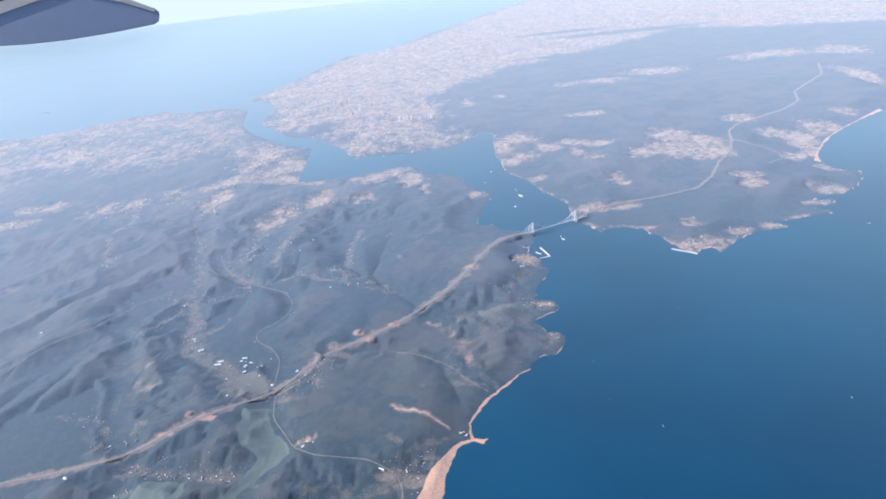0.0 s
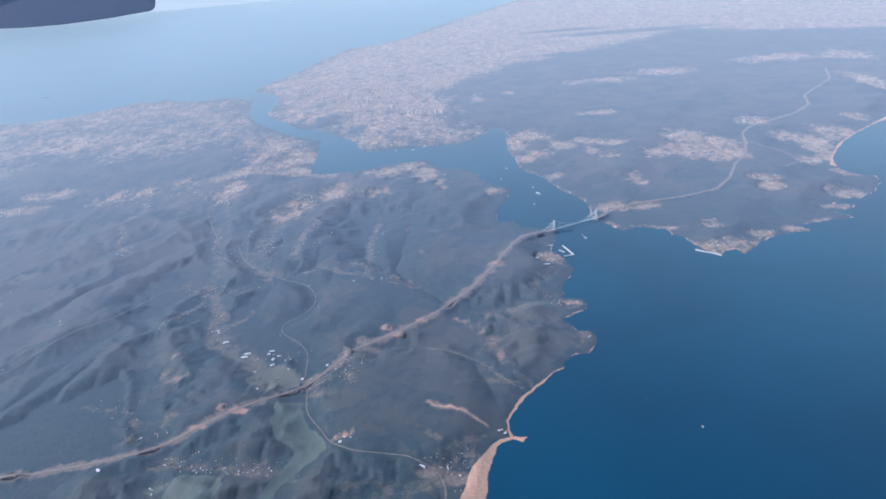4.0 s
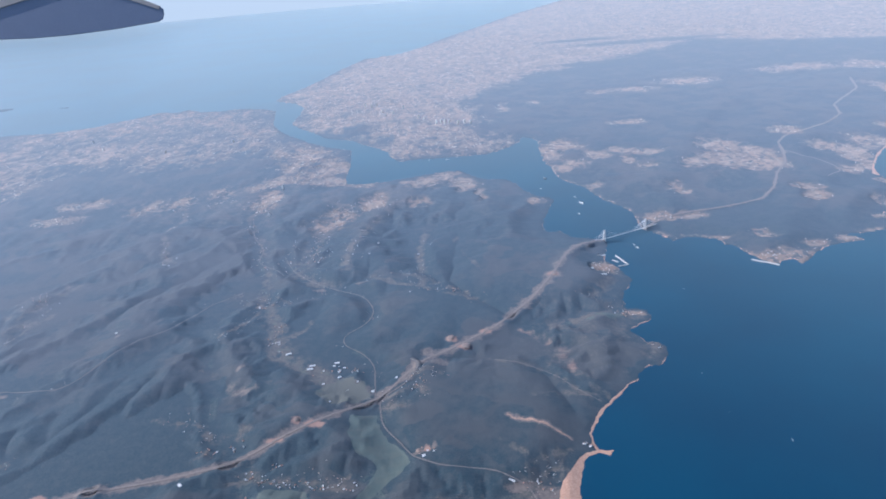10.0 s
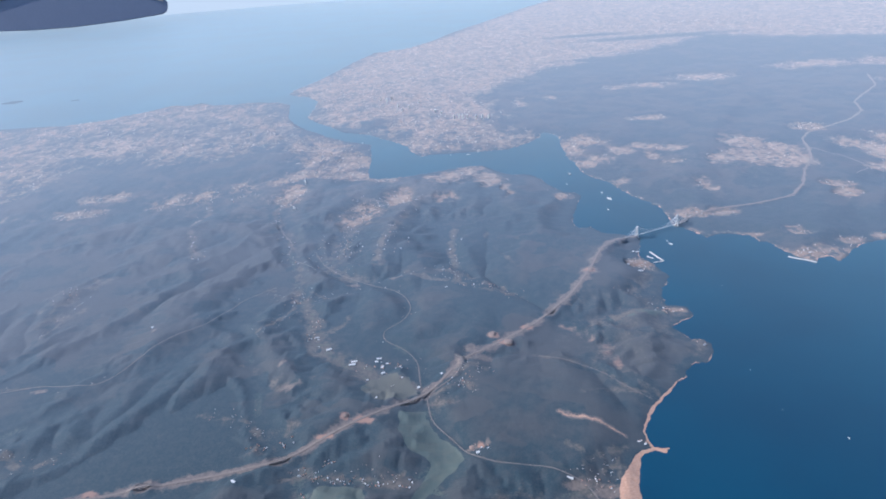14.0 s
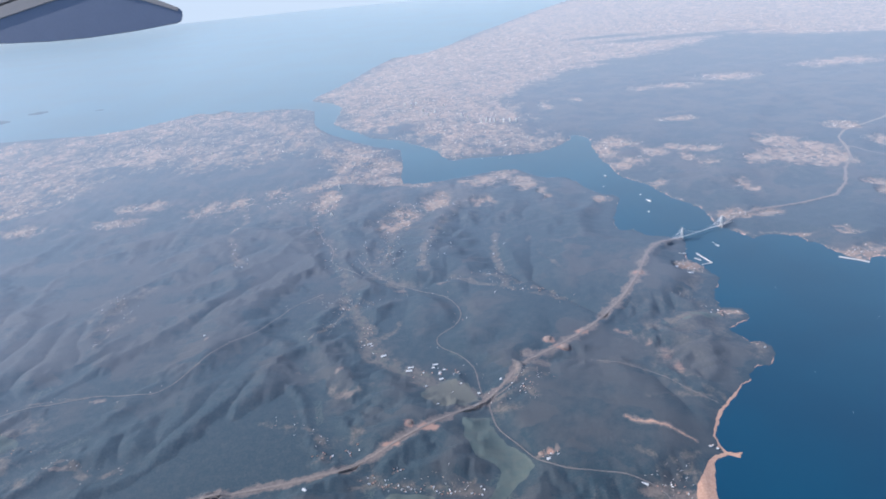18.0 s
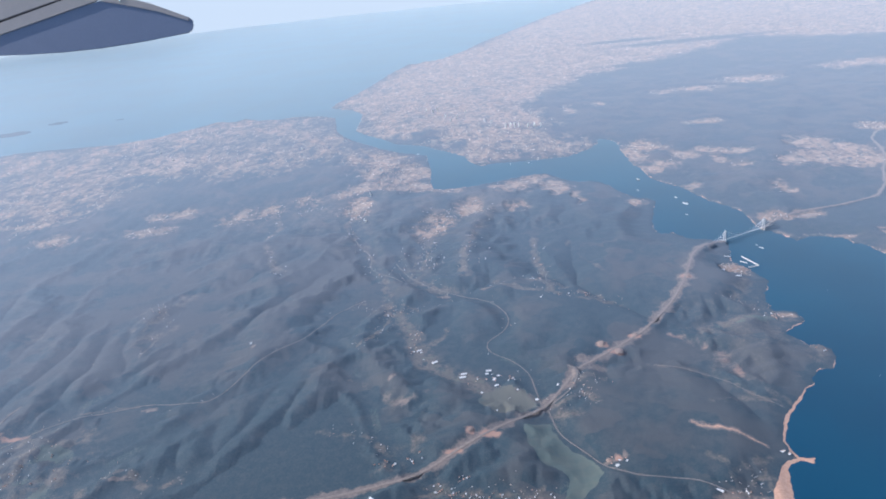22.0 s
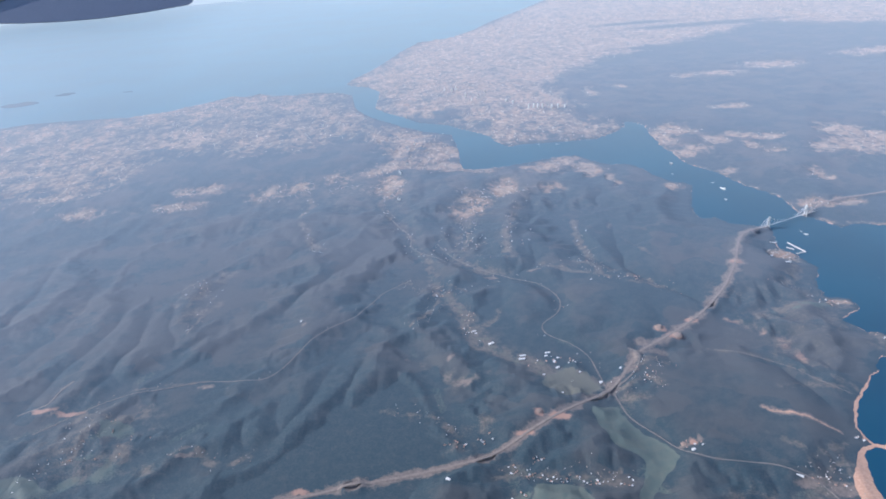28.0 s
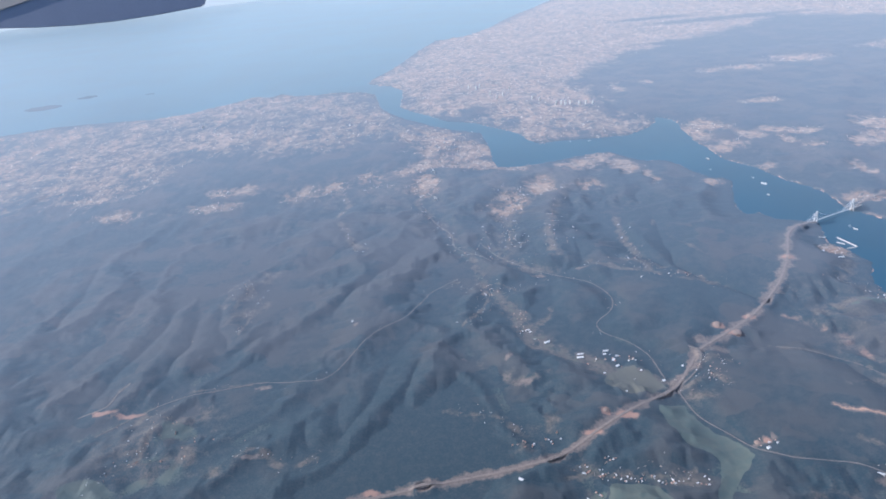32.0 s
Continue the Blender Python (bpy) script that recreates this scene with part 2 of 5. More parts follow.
MAT_CABLE = material("steel_cable", (0.74, 0.71, 0.68), 0.4, metal=0.3, hazy=True)
MAT_SHEET = material("white_sheet_roof", (0.74, 0.70, 0.66), 0.45, grain=0.08, scale=1.5, hazy=True)
MAT_TILE = material("clay_tile_roof", (0.46, 0.24, 0.16), 0.8, grain=0.25, scale=2.0, hazy=True)
MAT_RENDER = material("cream_render", (0.52, 0.44, 0.36), 0.8, grain=0.12, scale=2.0, hazy=True)
MAT_GLASS = material("dark_glazing", (0.05, 0.07, 0.09), 0.15, spec=0.6)
MAT_HULL = material("dark_hull_paint", (0.12, 0.07, 0.06), 0.5, grain=0.15, scale=1.0)
MAT_ROCK = material("pale_quarry_rock", (0.55, 0.50, 0.44), 0.9, grain=0.3, scale=1.2, bump=0.4, hazy=True)
MAT_TOWN = material("town_walls_and_roofs", hazy=True, rough=0.75, grain=0.12, scale=0.3, islands=[
    (0.34, 0.255, 0.195), (0.74, 0.63, 0.52), (0.28, 0.20, 0.15), (0.32, 0.19, 0.13), (0.66, 0.55, 0.45), (0.19, 0.155, 0.13), (0.32, 0.24, 0.185), (0.28, 0.17, 0.12), (0.38, 0.30, 0.24), (0.24, 0.19, 0.155)])
MAT_FARM = material("white_walls_and_roofs", hazy=True, rough=0.6, grain=0.1, scale=0.3, islands=[
    (0.58, 0.52, 0.46), (0.42, 0.33, 0.26), (0.40, 0.22, 0.15), (0.70, 0.65, 0.60), (0.36, 0.26, 0.19), (0.30, 0.22, 0.17)])
# the underside's shade is put into this dark blue-grey
MAT_WING = material("shaded_wing_grey", (0.20, 0.22, 0.30), 0.5, spec=0.4, grain=0.05, scale=0.01)
MAT_WING_DARK = material("dark_seal_strip", (0.06, 0.05, 0.05), 0.7)


# ---- arithmetic of the land ----
rng = np.random.default_rng(7)
_PERM = rng.permutation(256)
_PERM = np.concatenate([_PERM, _PERM])
_GRAD = np.stack([np.cos(np.arange(256) * 2.399963), np.sin(np.arange(256) * 2.399963)], 1).astype(np.float32)


def grad_noise(x, y):
    """Smooth noise from about -0.7 to 0.7 on a unit lattice."""
    xi, yi = np.floor(x).astype(np.int64), np.floor(y).astype(np.int64)
    fx, fy = (x - xi).astype(np.float32), (y - yi).astype(np.float32)
    ux, uy = fx * fx * fx * (fx * (fx * 6 - 15) + 10), fy * fy * fy * (fy * (fy * 6 - 15) + 10)

    def corner(dx, dy):
        g = _GRAD[_PERM[(_PERM[(xi + dx) & 255] + yi + dy) & 255]]
        return g[..., 0] * (fx - dx) + g[..., 1] * (fy - dy)

    a = corner(0, 0) * (1 - ux) + corner(1, 0) * ux
    c = corner(0, 1) * (1 - ux) + corner(1, 1) * ux
    return a * (1 - uy) + c * uy


def sstep(v, lo, hi):
    k = np.clip((v - lo) / (hi - lo), 0, 1)
    return k * k * (3 - 2 * k)


def near_line(line, x, y):
    """Distance to a polyline, and the place along it in points."""
    best, along = np.full(x.shape, 1e9, np.float32), np.zeros(x.shape, np.float32)
    for k, ((ax, ay), (bx, by)) in enumerate(zip(line[:-1], line[1:])):
        dx, dy = bx - ax, by - ay
        s = np.clip(((x - ax) * dx + (y - ay) * dy) / (dx * dx + dy * dy + 1e-9), 0, 1)
        d = (x - ax - s * dx) ** 2 + (y - ay - s * dy) ** 2
        closer = d < best
        best[closer], along[closer] = d[closer], (k + s)[closer]
    return np.sqrt(best), along


def within(ring, x, y):
    """Signed distance to a closed ring, positive inside."""
    d, _ = near_line(ring + ring[:1], x, y)
    inside = np.zeros(x.shape, bool)
    for (ax, ay), (bx, by) in zip(ring, ring[1:] + ring[:1]):
        if ay != by:
            inside ^= ((ay > y) != (by > y)) & (x < (bx - ax) * (y - ay) / (by - ay) + ax)
    return np.where(inside, d, -d)


# ---- plan: coasts, roads, valleys (metres) ----
COAST_EAST_BEACH = [(-29, 236), (-25, 246), (-23, 254), (-22, 262), (-21, 270), (-18, 279), (-15, 287), (-11, 293), (-6, 294.6), (-2, 294), (1, 291.5), (1.5, 294.5), (4, 296.5), (0, 296), (-5, 296.8), (-6, 302), (-6, 309), (-3, 316), (2, 325), (9, 334), (15, 340), (21, 347), (27, 354), (36, 361), (41, 371), (47, 373), (52, 371), (58, 379), (62, 386), (63, 395), (61, 400), (52, 400), (48, 410), (46, 417), (50, 423), (58, 426), (66, 432), (66, 445), (59, 447), (51, 450), (52, 464), (56, 476), (64, 487), (68, 497), (65, 508), (63, 520), (59, 530), (56, 539), (60, 554), (65, 566), (66, 577)]
COAST_EAST_STRAIT = [(55, 586), (44, 590), (34, 596), (30, 611), (18, 608), (13, 616), (19, 645), (29, 675), (38, 697), (36, 709), (21, 719), (15, 728), (8, 746), (3, 768), (-8, 787), (-29, 790), (-47, 810), (-61, 836), (-76, 835), (-105, 828), (-131, 818), (-164, 808), (-192, 807), (-205, 813), (-210, 842), (-209, 879), (-211, 915), (-215, 953), (-217, 975), (-242, 993), (-267, 1014), (-293, 1043), (-316, 1075), (-336, 1100), (-363, 1149), (-384, 1199), (-394, 1257), (-402, 1314)]
COAST_EAST_SOUTH = [(-433, 1348), (-481, 1368), (-526, 1359), (-567, 1365), (-605, 1400), (-621, 1376), (-660, 1392), (-686, 1360), (-702, 1336), (-730, 1318), (-748, 1287), (-783, 1277), (-819, 1259), (-876, 1265), (-956, 1271), (-1009, 1267), (-1043, 1250), (-1086, 1232), (-1370, 1170), (-1714, 1104), (-5200, 900), (-5200, -5200), (300, -5200), (200, -2000), (-60, -300), (-100, 0), (-60, 150)]
COAST_WEST_SEA = [(5200, 3300), (2500, 2000), (1156, 1278), (851, 1073), (676, 953), (575, 887), (524, 853), (484, 820), (455, 792), (428, 760), (410, 733), (398, 707), (400, 682), (408, 669), (419, 666), (409, 644), (392, 625), (374, 610), (348, 606), (335, 596), (356, 594), (349, 585), (326, 579), (338, 564), (317, 561), (296, 558), (275, 556), (289, 543), (273, 540), (253, 536), (232, 524), (220, 509), (212, 505), (211, 513), (204, 515), (194, 508), (190, 508), (182, 521), (177, 537), (174, 550), (167, 552), (166, 566), (152, 573), (139, 575), (127, 568), (122, 579), (117, 588)]
COAST_WEST_STRAIT = [(107, 603), (109, 628), (110, 645), (104, 664), (92, 685), (86, 710), (80, 732), (69, 753), (60, 769), (55, 788), (56, 820), (52, 834), (52, 874), (53, 912), (58, 948), (54, 963), (45, 976), (36, 979), (31, 958), (15, 932), (-6, 915), (-22, 900), (-38, 903)]
COAST_WEST_CITY = [(-50, 899), (-84, 898), (-118, 900), (-138, 895), (-145, 898), (-154, 920), (-162, 952), (-176, 972), (-199, 1001), (-223, 1033), (-267, 1058), (-294, 1105), (-324, 1143), (-347, 1185), (-347, 1253), (-351, 1330), (-379, 1380), (-427, 1418), (-423, 1478), (-392, 1565), (-360, 1703), (-336, 1826), (-293, 1990), (-194, 2045), (-118, 2195), (-70, 2347), (5, 2522), (59, 2640), (300, 3200), (700, 4000), (1200, 5200), (5200, 5200)]
RING_EAST = COAST_EAST_BEACH + COAST_EAST_STRAIT + COAST_EAST_SOUTH
RING_WEST = COAST_WEST_SEA + COAST_WEST_STRAIT + COAST_WEST_CITY

MOTORWAY_EAST = [(-470, 258), (-357, 274), (-308, 283), (-281, 289), (-256, 293), (-230, 297), (-214, 301), (-203, 306), (-191, 315), (-171, 328), (-150, 342), (-131, 354), (-116, 373), (-103, 392), (-92, 399), (-75, 411), (-54, 427), (-37, 445), (-17, 468), (-2, 491), (9, 512), (17, 530), (25, 546), (38, 562), (50, 570), (65, 578)]
MOTORWAY_WEST = [(109, 599), (126, 612), (156, 628), (204, 637), (244, 649), (271, 680), (295, 725), (323, 763), (342, 808), (353, 846), (378, 877), (415, 898), (459, 925), (501, 966), (520, 1019), (554, 1059), (616, 1123), (659, 1218)]
SPUR_WEST = [(342, 808), (353, 787), (363, 763), (371, 737), (362, 717), (340, 702)]
LANE_VALLEY = [(-133, 357), (-136, 394), (-145, 410), (-162, 424), (-163, 437), (-147, 451), (-142, 468), (-147, 486), (-156, 500), (-176, 512), (-202, 532), (-224, 558), (-238, 591)]
LANE_BEACH = [(-130, 356), (-127, 330), (-122, 322), (-113, 309), (-107, 297), (-93, 287), (-78, 285), (-63, 283), (-57, 277), (-48, 275), (-45, 268), (-42, 258), (-44, 244)]
LANE_FARM = [(-509, 366), (-504, 371), (-491, 373), (-494, 388), (-488, 399)]
LANE_RIDGE = [(-489, 348), (-463, 372), (-451, 380), (-426, 386), (-397, 393), (-354, 387), (-344, 398), (-331, 424), (-321, 441), (-300, 458), (-284, 500), (-260, 521)]
LANE_UPPER = [(-287, 664), (-278, 640), (-264, 616), (-262, 583), (-249, 569), (-230, 548)]
LANE_CAPE = [(-54, 391), (-28, 378), (-17, 368), (-6, 348), (6, 338)]
LANE_SLIP = [(-131, 354), (-116, 365), (-107, 377), (-104, 390), (-111, 392)]
VALLEYS = [
    [(-141, 363), (-160, 374), (-186, 399), (-207, 416), (-213, 440), (-220, 465), (-232, 485), (-240, 515), (-249, 549), (-262, 599), (-274, 643), (-290, 700)],
    [(-170, 240), (-132, 262), (-117, 300), (-134, 350), (-141, 363)],
    LANE_VALLEY,
    [(-350, 374), (-370, 356), (-389, 342), (-404, 326), (-417, 309), (-440, 303)],
    [(-208, 308), (-219, 318), (-228, 332), (-235, 351), (-242, 377), (-259, 416)],
    [(-339, 320), (-354, 314), (-375, 309), (-384, 300), (-390, 290), (-396, 275)],
    [(-232, 485), (-213, 501), (-185, 507), (-199, 530), (-217, 555), (-218, 619), (-206, 677)],
    [(-208, 308), (-200, 294), (-187, 287), (-173, 285), (-156, 282), (-139, 281), (-126, 290)],
    [(-36, 268), (-60, 262), (-90, 250)],
    [(-199, 291), (-198, 278), (-196, 262)],
    [(-432, 412), (-449, 390), (-457, 376), (-472, 364), (-494, 350), (-530, 330)],
]
# ravines that begin high on the slopes
RAVINES = [
    [(-257, 528), (-270, 481), (-288, 442), (-310, 411), (-331, 394), (-350, 374)], [(-309, 401), (-319, 365), (-329, 336), (-339, 320)], [(-339, 366), (-335, 346), (-330, 335)],
    [(-358, 346), (-354, 330), (-348, 316)], [(-406, 551), (-403, 514), (-403, 482), (-405, 453), (-418, 439), (-429, 422), (-432, 412)], [(-460, 516), (-448, 469), (-432, 439)],
    [(-38, 416), (-26, 396), (-22, 372), (-15, 346), (-9, 329)], [(-31, 436), (-6, 436), (17, 446), (38, 447)], [(-70, 613), (-77, 560), (-81, 514), (-72, 492), (-39, 449)],
    [(-105, 642), (-115, 593), (-110, 547), (-91, 510)], [(-297, 588), (-324, 545), (-345, 517), (-361, 477), (-372, 445), (-383, 419), (-393, 398), (-400, 360)],
    [(-333, 635), (-362, 599), (-388, 567), (-404, 547)], [(-503, 610), (-494, 529), (-492, 481), (-497, 445), (-504, 407), (-510, 350)], [(-563, 634), (-543, 568), (-533, 505), (-535, 462), (-546, 425)],
    [(-452, 628), (-466, 592), (-478, 547), (-470, 496), (-464, 449), (-467, 409), (-472, 370)], [(-628, 659), (-604, 590), (-590, 533), (-589, 485)], [(-289, 397), (-296, 367), (-302, 340), (-306, 316), (-323, 300), (-339, 289)],
    [(-262, 363), (-275, 343), (-284, 319), (-298, 298)], [(-160, 420), (-176, 436), (-186, 462), (-190, 485)],
]
# towns and villages: centre, half sizes
TOWNS_WEST = [(87, 912, 27, 32), (63, 877, 10, 32), (65, 811, 15, 16), (88, 823, 15, 17), (119, 852, 18, 16), (152, 865, 20, 14), (184, 846, 19, 13), (154, 819, 11, 17), (168, 788, 12, 14), (90, 735, 10, 10), (279, 854, 24, 31), (231, 787, 24, 20), (273, 789, 35, 36), (309, 792, 19, 46), (285, 751, 18, 12), (395, 906, 20, 20), (399, 821, 18, 22), (411, 797, 16, 14), (174, 708, 10, 12), (178, 692, 8, 7), (305, 674, 14, 10), (298, 648, 10, 10)]
TOWNS_SHORE = [(418, 777, 21, 44), (462, 832, 22, 35), (407, 733, 17, 20), (379, 728, 14, 14), (397, 682, 16, 10), (364, 617, 14, 18), (336, 588, 12, 7), (315, 559, 14, 6), (272, 547, 14, 7), (245, 541, 14, 8), (215, 519, 11, 12), (195, 517, 18, 10), (179, 526, 8, 6), (209, 565, 10, 9), (157, 565, 20, 5), (129, 624, 13, 12), (160, 623, 14, 9), (55, 520, 14, 9), (68, 424, 7, 4), (54, 438, 8, 5)]
TOWNS_EAST = [(-280, 943, 34, 62), (-232, 875, 32, 38), (-288, 902, 21, 40), (-227, 824, 38, 22), (-188, 804, 22, 16), (-109, 793, 27, 26), (-81, 814, 18, 22), (-57, 774, 14, 30), (-42, 727, 5, 22), (18, 698, 9, 11), (-197, 687, 14, 29), (-164, 726, 14, 24), (-112, 715, 17, 12), (-291, 762, 16, 26), (-289, 838, 20, 20)]
TOWNS_SOUTH = [(-436, 770, 22, 41), (-401, 783, 21, 32), (-367, 810, 22, 27), (-286, 733, 10, 13), (-318, 817, 20, 20), (-261, 861, 41, 40), (-656, 737, 33, 17), (-720, 801, 44, 22), (-531, 791, 38, 17), (-548, 738, 42, 13), (-795, 858, 52, 46), (-213, 663, 18, 22)]
TOWNS_FAR = [(391, 1303, 58, 34), (272, 1261, 48, 26), (206, 1013, 28, 14), (217, 1253, 24, 20), (637, 1365, 74, 36), (761, 1343, 52, 53), (664, 1107, 18, 66), (526, 890, 16, 17), (27, 1182, 14, 38), (79, 1198, 14, 20), (395, 906, 14, 20)]
FIELDS = [(-441, 310, 31, 20), (-442, 346, 30, 14), (-470, 300, 30, 24), (-430, 280, 40, 14), (-188, 272, 20, 7), (-130, 270, 14, 10), (22, 436, 38, 7), (58, 424, 8, 6)]
BARE = [(-82, 416, 5, 4), (-74, 408, 6, 4), (-57, 425, 6, 4), (-100, 402, 6, 4), (-92, 390, 8, 5), (4, 501, 8, 8), (-27, 457, 6, 5), (-104, 301, 4, 2.2), (-94, 304, 1.6, 3.4), (-228, 395, 3, 3), (-193, 514, 6, 3), (-238, 492, 4, 4), (-157, 519, 6, 2), (-51, 272, 9, 3.5), (-36, 266, 9, 6), (-311, 286, 6, 2.4), (-222, 370, 6, 4), (-392, 387, 5, 2.5), (-338, 450, 2.2, 2.6), (-384, 318, 7, 1.6), (-178, 331, 3, 3), (-188, 316, 7, 3)]
PLOUGHED = [(-475, 366, 12, 2.5), (-494, 369, 10, 2.5), (-82, 416, 4.6, 3.6), (-74, 408, 6, 4.6), (-57, 425, 6, 3), (-178, 332, 3.6, 3), (-166, 329, 8, 3), (-188, 317, 6, 2.6), (-311, 286, 6, 2.4), (-98, 302, 2.6, 3), (4, 501, 4, 5)]
EVERGREEN = [(-330, 330, 120, 60), (-260, 470, 60, 60), (-120, 500, 60, 60), (-60, 620, 70, 80), (200, 590, 90, 40)]


WEST_BEACH = [(397, 708), (411, 732), (445, 779), (473, 807), (501, 831), (572, 888)]
ISLANDS = [(-1149, 1474, 40, 30), (-1093, 1563, 24, 20), (-936, 1536, 14, 10)]
FIELD_RIVER = [(-146, 337), (-131, 339), (-128, 325), (-121, 314), (-113, 305), (-108, 294), (-117, 285), (-124, 277), (-132, 263), (-142, 252), (-139, 264), (-131, 282), (-127, 292), (-130, 298), (-140, 306), (-146, 320)]
FIELD_VILLAGE = [(-170, 377), (-155, 381), (-141, 374), (-134, 357), (-148, 349), (-163, 350), (-170, 362)]
FIELD_LOWER = [(-187, 281), (-173, 281), (-164, 279), (-160, 266), (-165, 256), (-193, 258)]
# open heath and scrub along spurs and valley floors: line and half width
HEATHS = [
    ([(-20, 426), (1, 431), (24, 439), (44, 436), (57, 436)], 6.5), ([(30, 420), (41, 418), (55, 425)], 4.0), ([(-54, 391), (-28, 378), (-17, 368), (-6, 348), (6, 338)], 2.6),
    ([(-10, 401), (-19, 378)], 2.0), ([(-34, 343), (-12, 347), (9, 343)], 2.5), ([(-57, 304), (-47, 294), (-46, 283), (-27, 294), (-21, 297)], 2.5), ([(-5, 370), (5, 352), (12, 342)], 3.0),
    ([(-212, 708), (-214, 629), (-217, 583), (-218, 552), (-199, 530), (-185, 517)], 8.0), ([(-241, 514), (-228, 482), (-216, 446), (-210, 422), (-194, 408), (-180, 396)], 7.0),
    ([(-119, 527), (-101, 518), (-83, 499), (-63, 480)], 3.5), ([(-274, 643), (-264, 610), (-248, 560), (-240, 520)], 4.0), ([(-448, 502), (-440, 530), (-425, 560)], 9.0), ([(-440, 480), (-422, 500)], 9.0),
    ([(-226, 316), (-215, 320), (-208, 330)], 6.0), ([(-447, 386), (-429, 389), (-388, 393)], 2.0), ([(-53, 519), (-64, 555), (-74, 583), (-74, 610)], 2.0),
    ([(-230, 374), (-222, 370), (-212, 372)], 7.0), ([(-204, 300), (-193, 292), (-185, 288), (-172, 285), (-156, 282), (-142, 281)], 4.0), ([(-199, 288), (-196, 270)], 3.0), ([(-60, 262), (-40, 268), (-32, 280)], 7.0),
    ([(30, 470), (52, 500), (60, 520)], 6.0), ([(-460, 331), (-449, 345), (-428, 365)], 7.0), ([(-440, 307), (-425, 325), (-400, 310)], 7.0), ([(50, 385), (58, 400), (50, 412)], 5.0), ([(-88, 260), (-60, 267)], 7.0), ([(-122, 345), (-112, 345)], 5.0),
    ([(-208, 436), (-196, 446), (-190, 462)], 3.0), ([(-245, 392), (-258, 400)], 3.0),
]


# faint tracks and thin settlement lines
TRACKS = [
    [(-48, 275), (-38, 277), (-27, 288)], [(-49, 275), (-38, 270), (-32, 262)],
    [(-226, 322), (-237, 338), (-250, 344), (-271, 350)], [(-150, 529), (-130, 513), (-105, 500), (-72, 481), (-57, 472)], [(-225, 553), (-211, 586), (-204, 640), (-202, 686)],
    [(-381, 661), (-363, 615), (-349, 587)], [(-288, 760), (-300, 708), (-287, 664)], [(-139, 706), (-161, 645), (-174, 592), (-174, 544)], [(-103, 626), (-109, 579), (-105, 537), (-105, 500)],
    [(-234, 492), (-244, 459), (-258, 444)], [(-392, 321), (-380, 325), (-371, 315), (-357, 309), (-345, 317)], [(-470, 354), (-463, 364), (-447, 359), (-452, 337), (-451, 318)],
]
TRACKS += [
    [(-461, 528), (-446, 546), (-427, 513), (-427, 476), (-429, 452)], [(-209, 287), (-194, 290), (-177, 287), (-158, 284), (-142, 287)], [(-126, 355), (-114, 359), (-103, 360), (-100, 352)],
    [(-113, 373), (-99, 381), (-91, 374)], [(-265, 517), (-252, 500), (-228, 506), (-207, 488)], [(-453, 780), (-421, 753), (-395, 757), (-376, 716), (-383, 677)],
    [(-368, 760), (-343, 773), (-314, 738), (-288, 741)], [(-211, 732), (-181, 716), (-152, 701), (-124, 721)],
]
SAND_CUT = [(-51, 325), (-43, 319), (-30, 315), (-23, 308), (-17, 304)]


# wooded parks and green belts inside the city: centre, half sizes
CITY_WOODS = [(300, 1610, 120, 26), (470, 1680, 90, 30), (500, 1930, 200, 36), (330, 2050, 120, 24), (-220, 1090, 30, 34), (-170, 1015, 16, 26), (60, 1190, 26, 16), (-95, 1000, 14, 12)]


def blobs(some, x, y):
    """1 in the middle of each ellipse, 0.5 at its edge, 0 beyond."""
    out = np.zeros(x.shape, np.float32)
    for cx, cy, rx, ry in some:
        r = np.sqrt(((x - cx) / rx) ** 2 + ((y - cy) / ry) ** 2)
        out = np.maximum(out, np.clip(1.25 - 0.75 * r, 0, 1))
    return out


SUBURB = [(-847, 798), (-711, 783), (-666, 810), (-640, 851), (-630, 974), (-572, 976), (-506, 948), (-448, 944), (-400, 951), (-363, 985), (-316, 909), (-277, 899), (-239, 868), (-204, 823), (-207, 913), (-286, 963), (-325, 1056), (-381, 1170), (-413, 1375), (-581, 1412), (-696, 1399), (-788, 1329), (-872, 1265), (-1068, 1229), (-1258, 1199), (-1500, 1100), (-1300, 800)]
CITY_WEST = [(36, 957), (19, 982), (1, 994), (-21, 1030), (-31, 1071), (0, 1102), (-28, 1163), (-36, 1255), (11, 1350), (61, 1400), (105, 1487), (174, 1534), (246, 1584), (368, 1653), (493, 1753), (608, 1881), (690, 1850), (760, 1770), (900, 1720), (1100, 1650), (1500, 1700), (5200, 2600), (5200, 5200), (1200, 5200), (700, 4000), (300, 3200), (59, 2640), (-118, 2195), (-293, 1990), (-392, 1565), (-423, 1478), (-427, 1418), (-347, 1253), (-347, 1185), (-294, 1105), (-199, 1001), (-145, 898), (-50, 899), (15, 932)]


def shore(x, y):
    """Signed distance from the shore (positive on land), for all land and for the two sides."""
    wx = 1.6 * grad_noise(x / 9, y / 9) + 0.8 * grad_noise(x / 3.5, y / 3.5)
    wy = 1.6 * grad_noise(x / 9 + 40, y / 9 + 17) + 0.8 * grad_noise(x / 3.5 + 9, y / 3.5 + 3)
    rough = 1.0 + 0.9 * np.clip((y - 350) / 20, 0, 1)
    qx, qy = x + wx * rough, y + wy * rough
    east, west = within(RING_EAST, qx, qy), within(RING_WEST, qx, qy)
    sd = np.maximum(east, west)
    for cx, cy, rx, ry in ISLANDS:
        sd = np.maximum(sd, (1 - np.sqrt(((qx - cx) / rx) ** 2 + ((qy - cy) / ry) ** 2)) * min(rx, ry))
    return sd, east, west


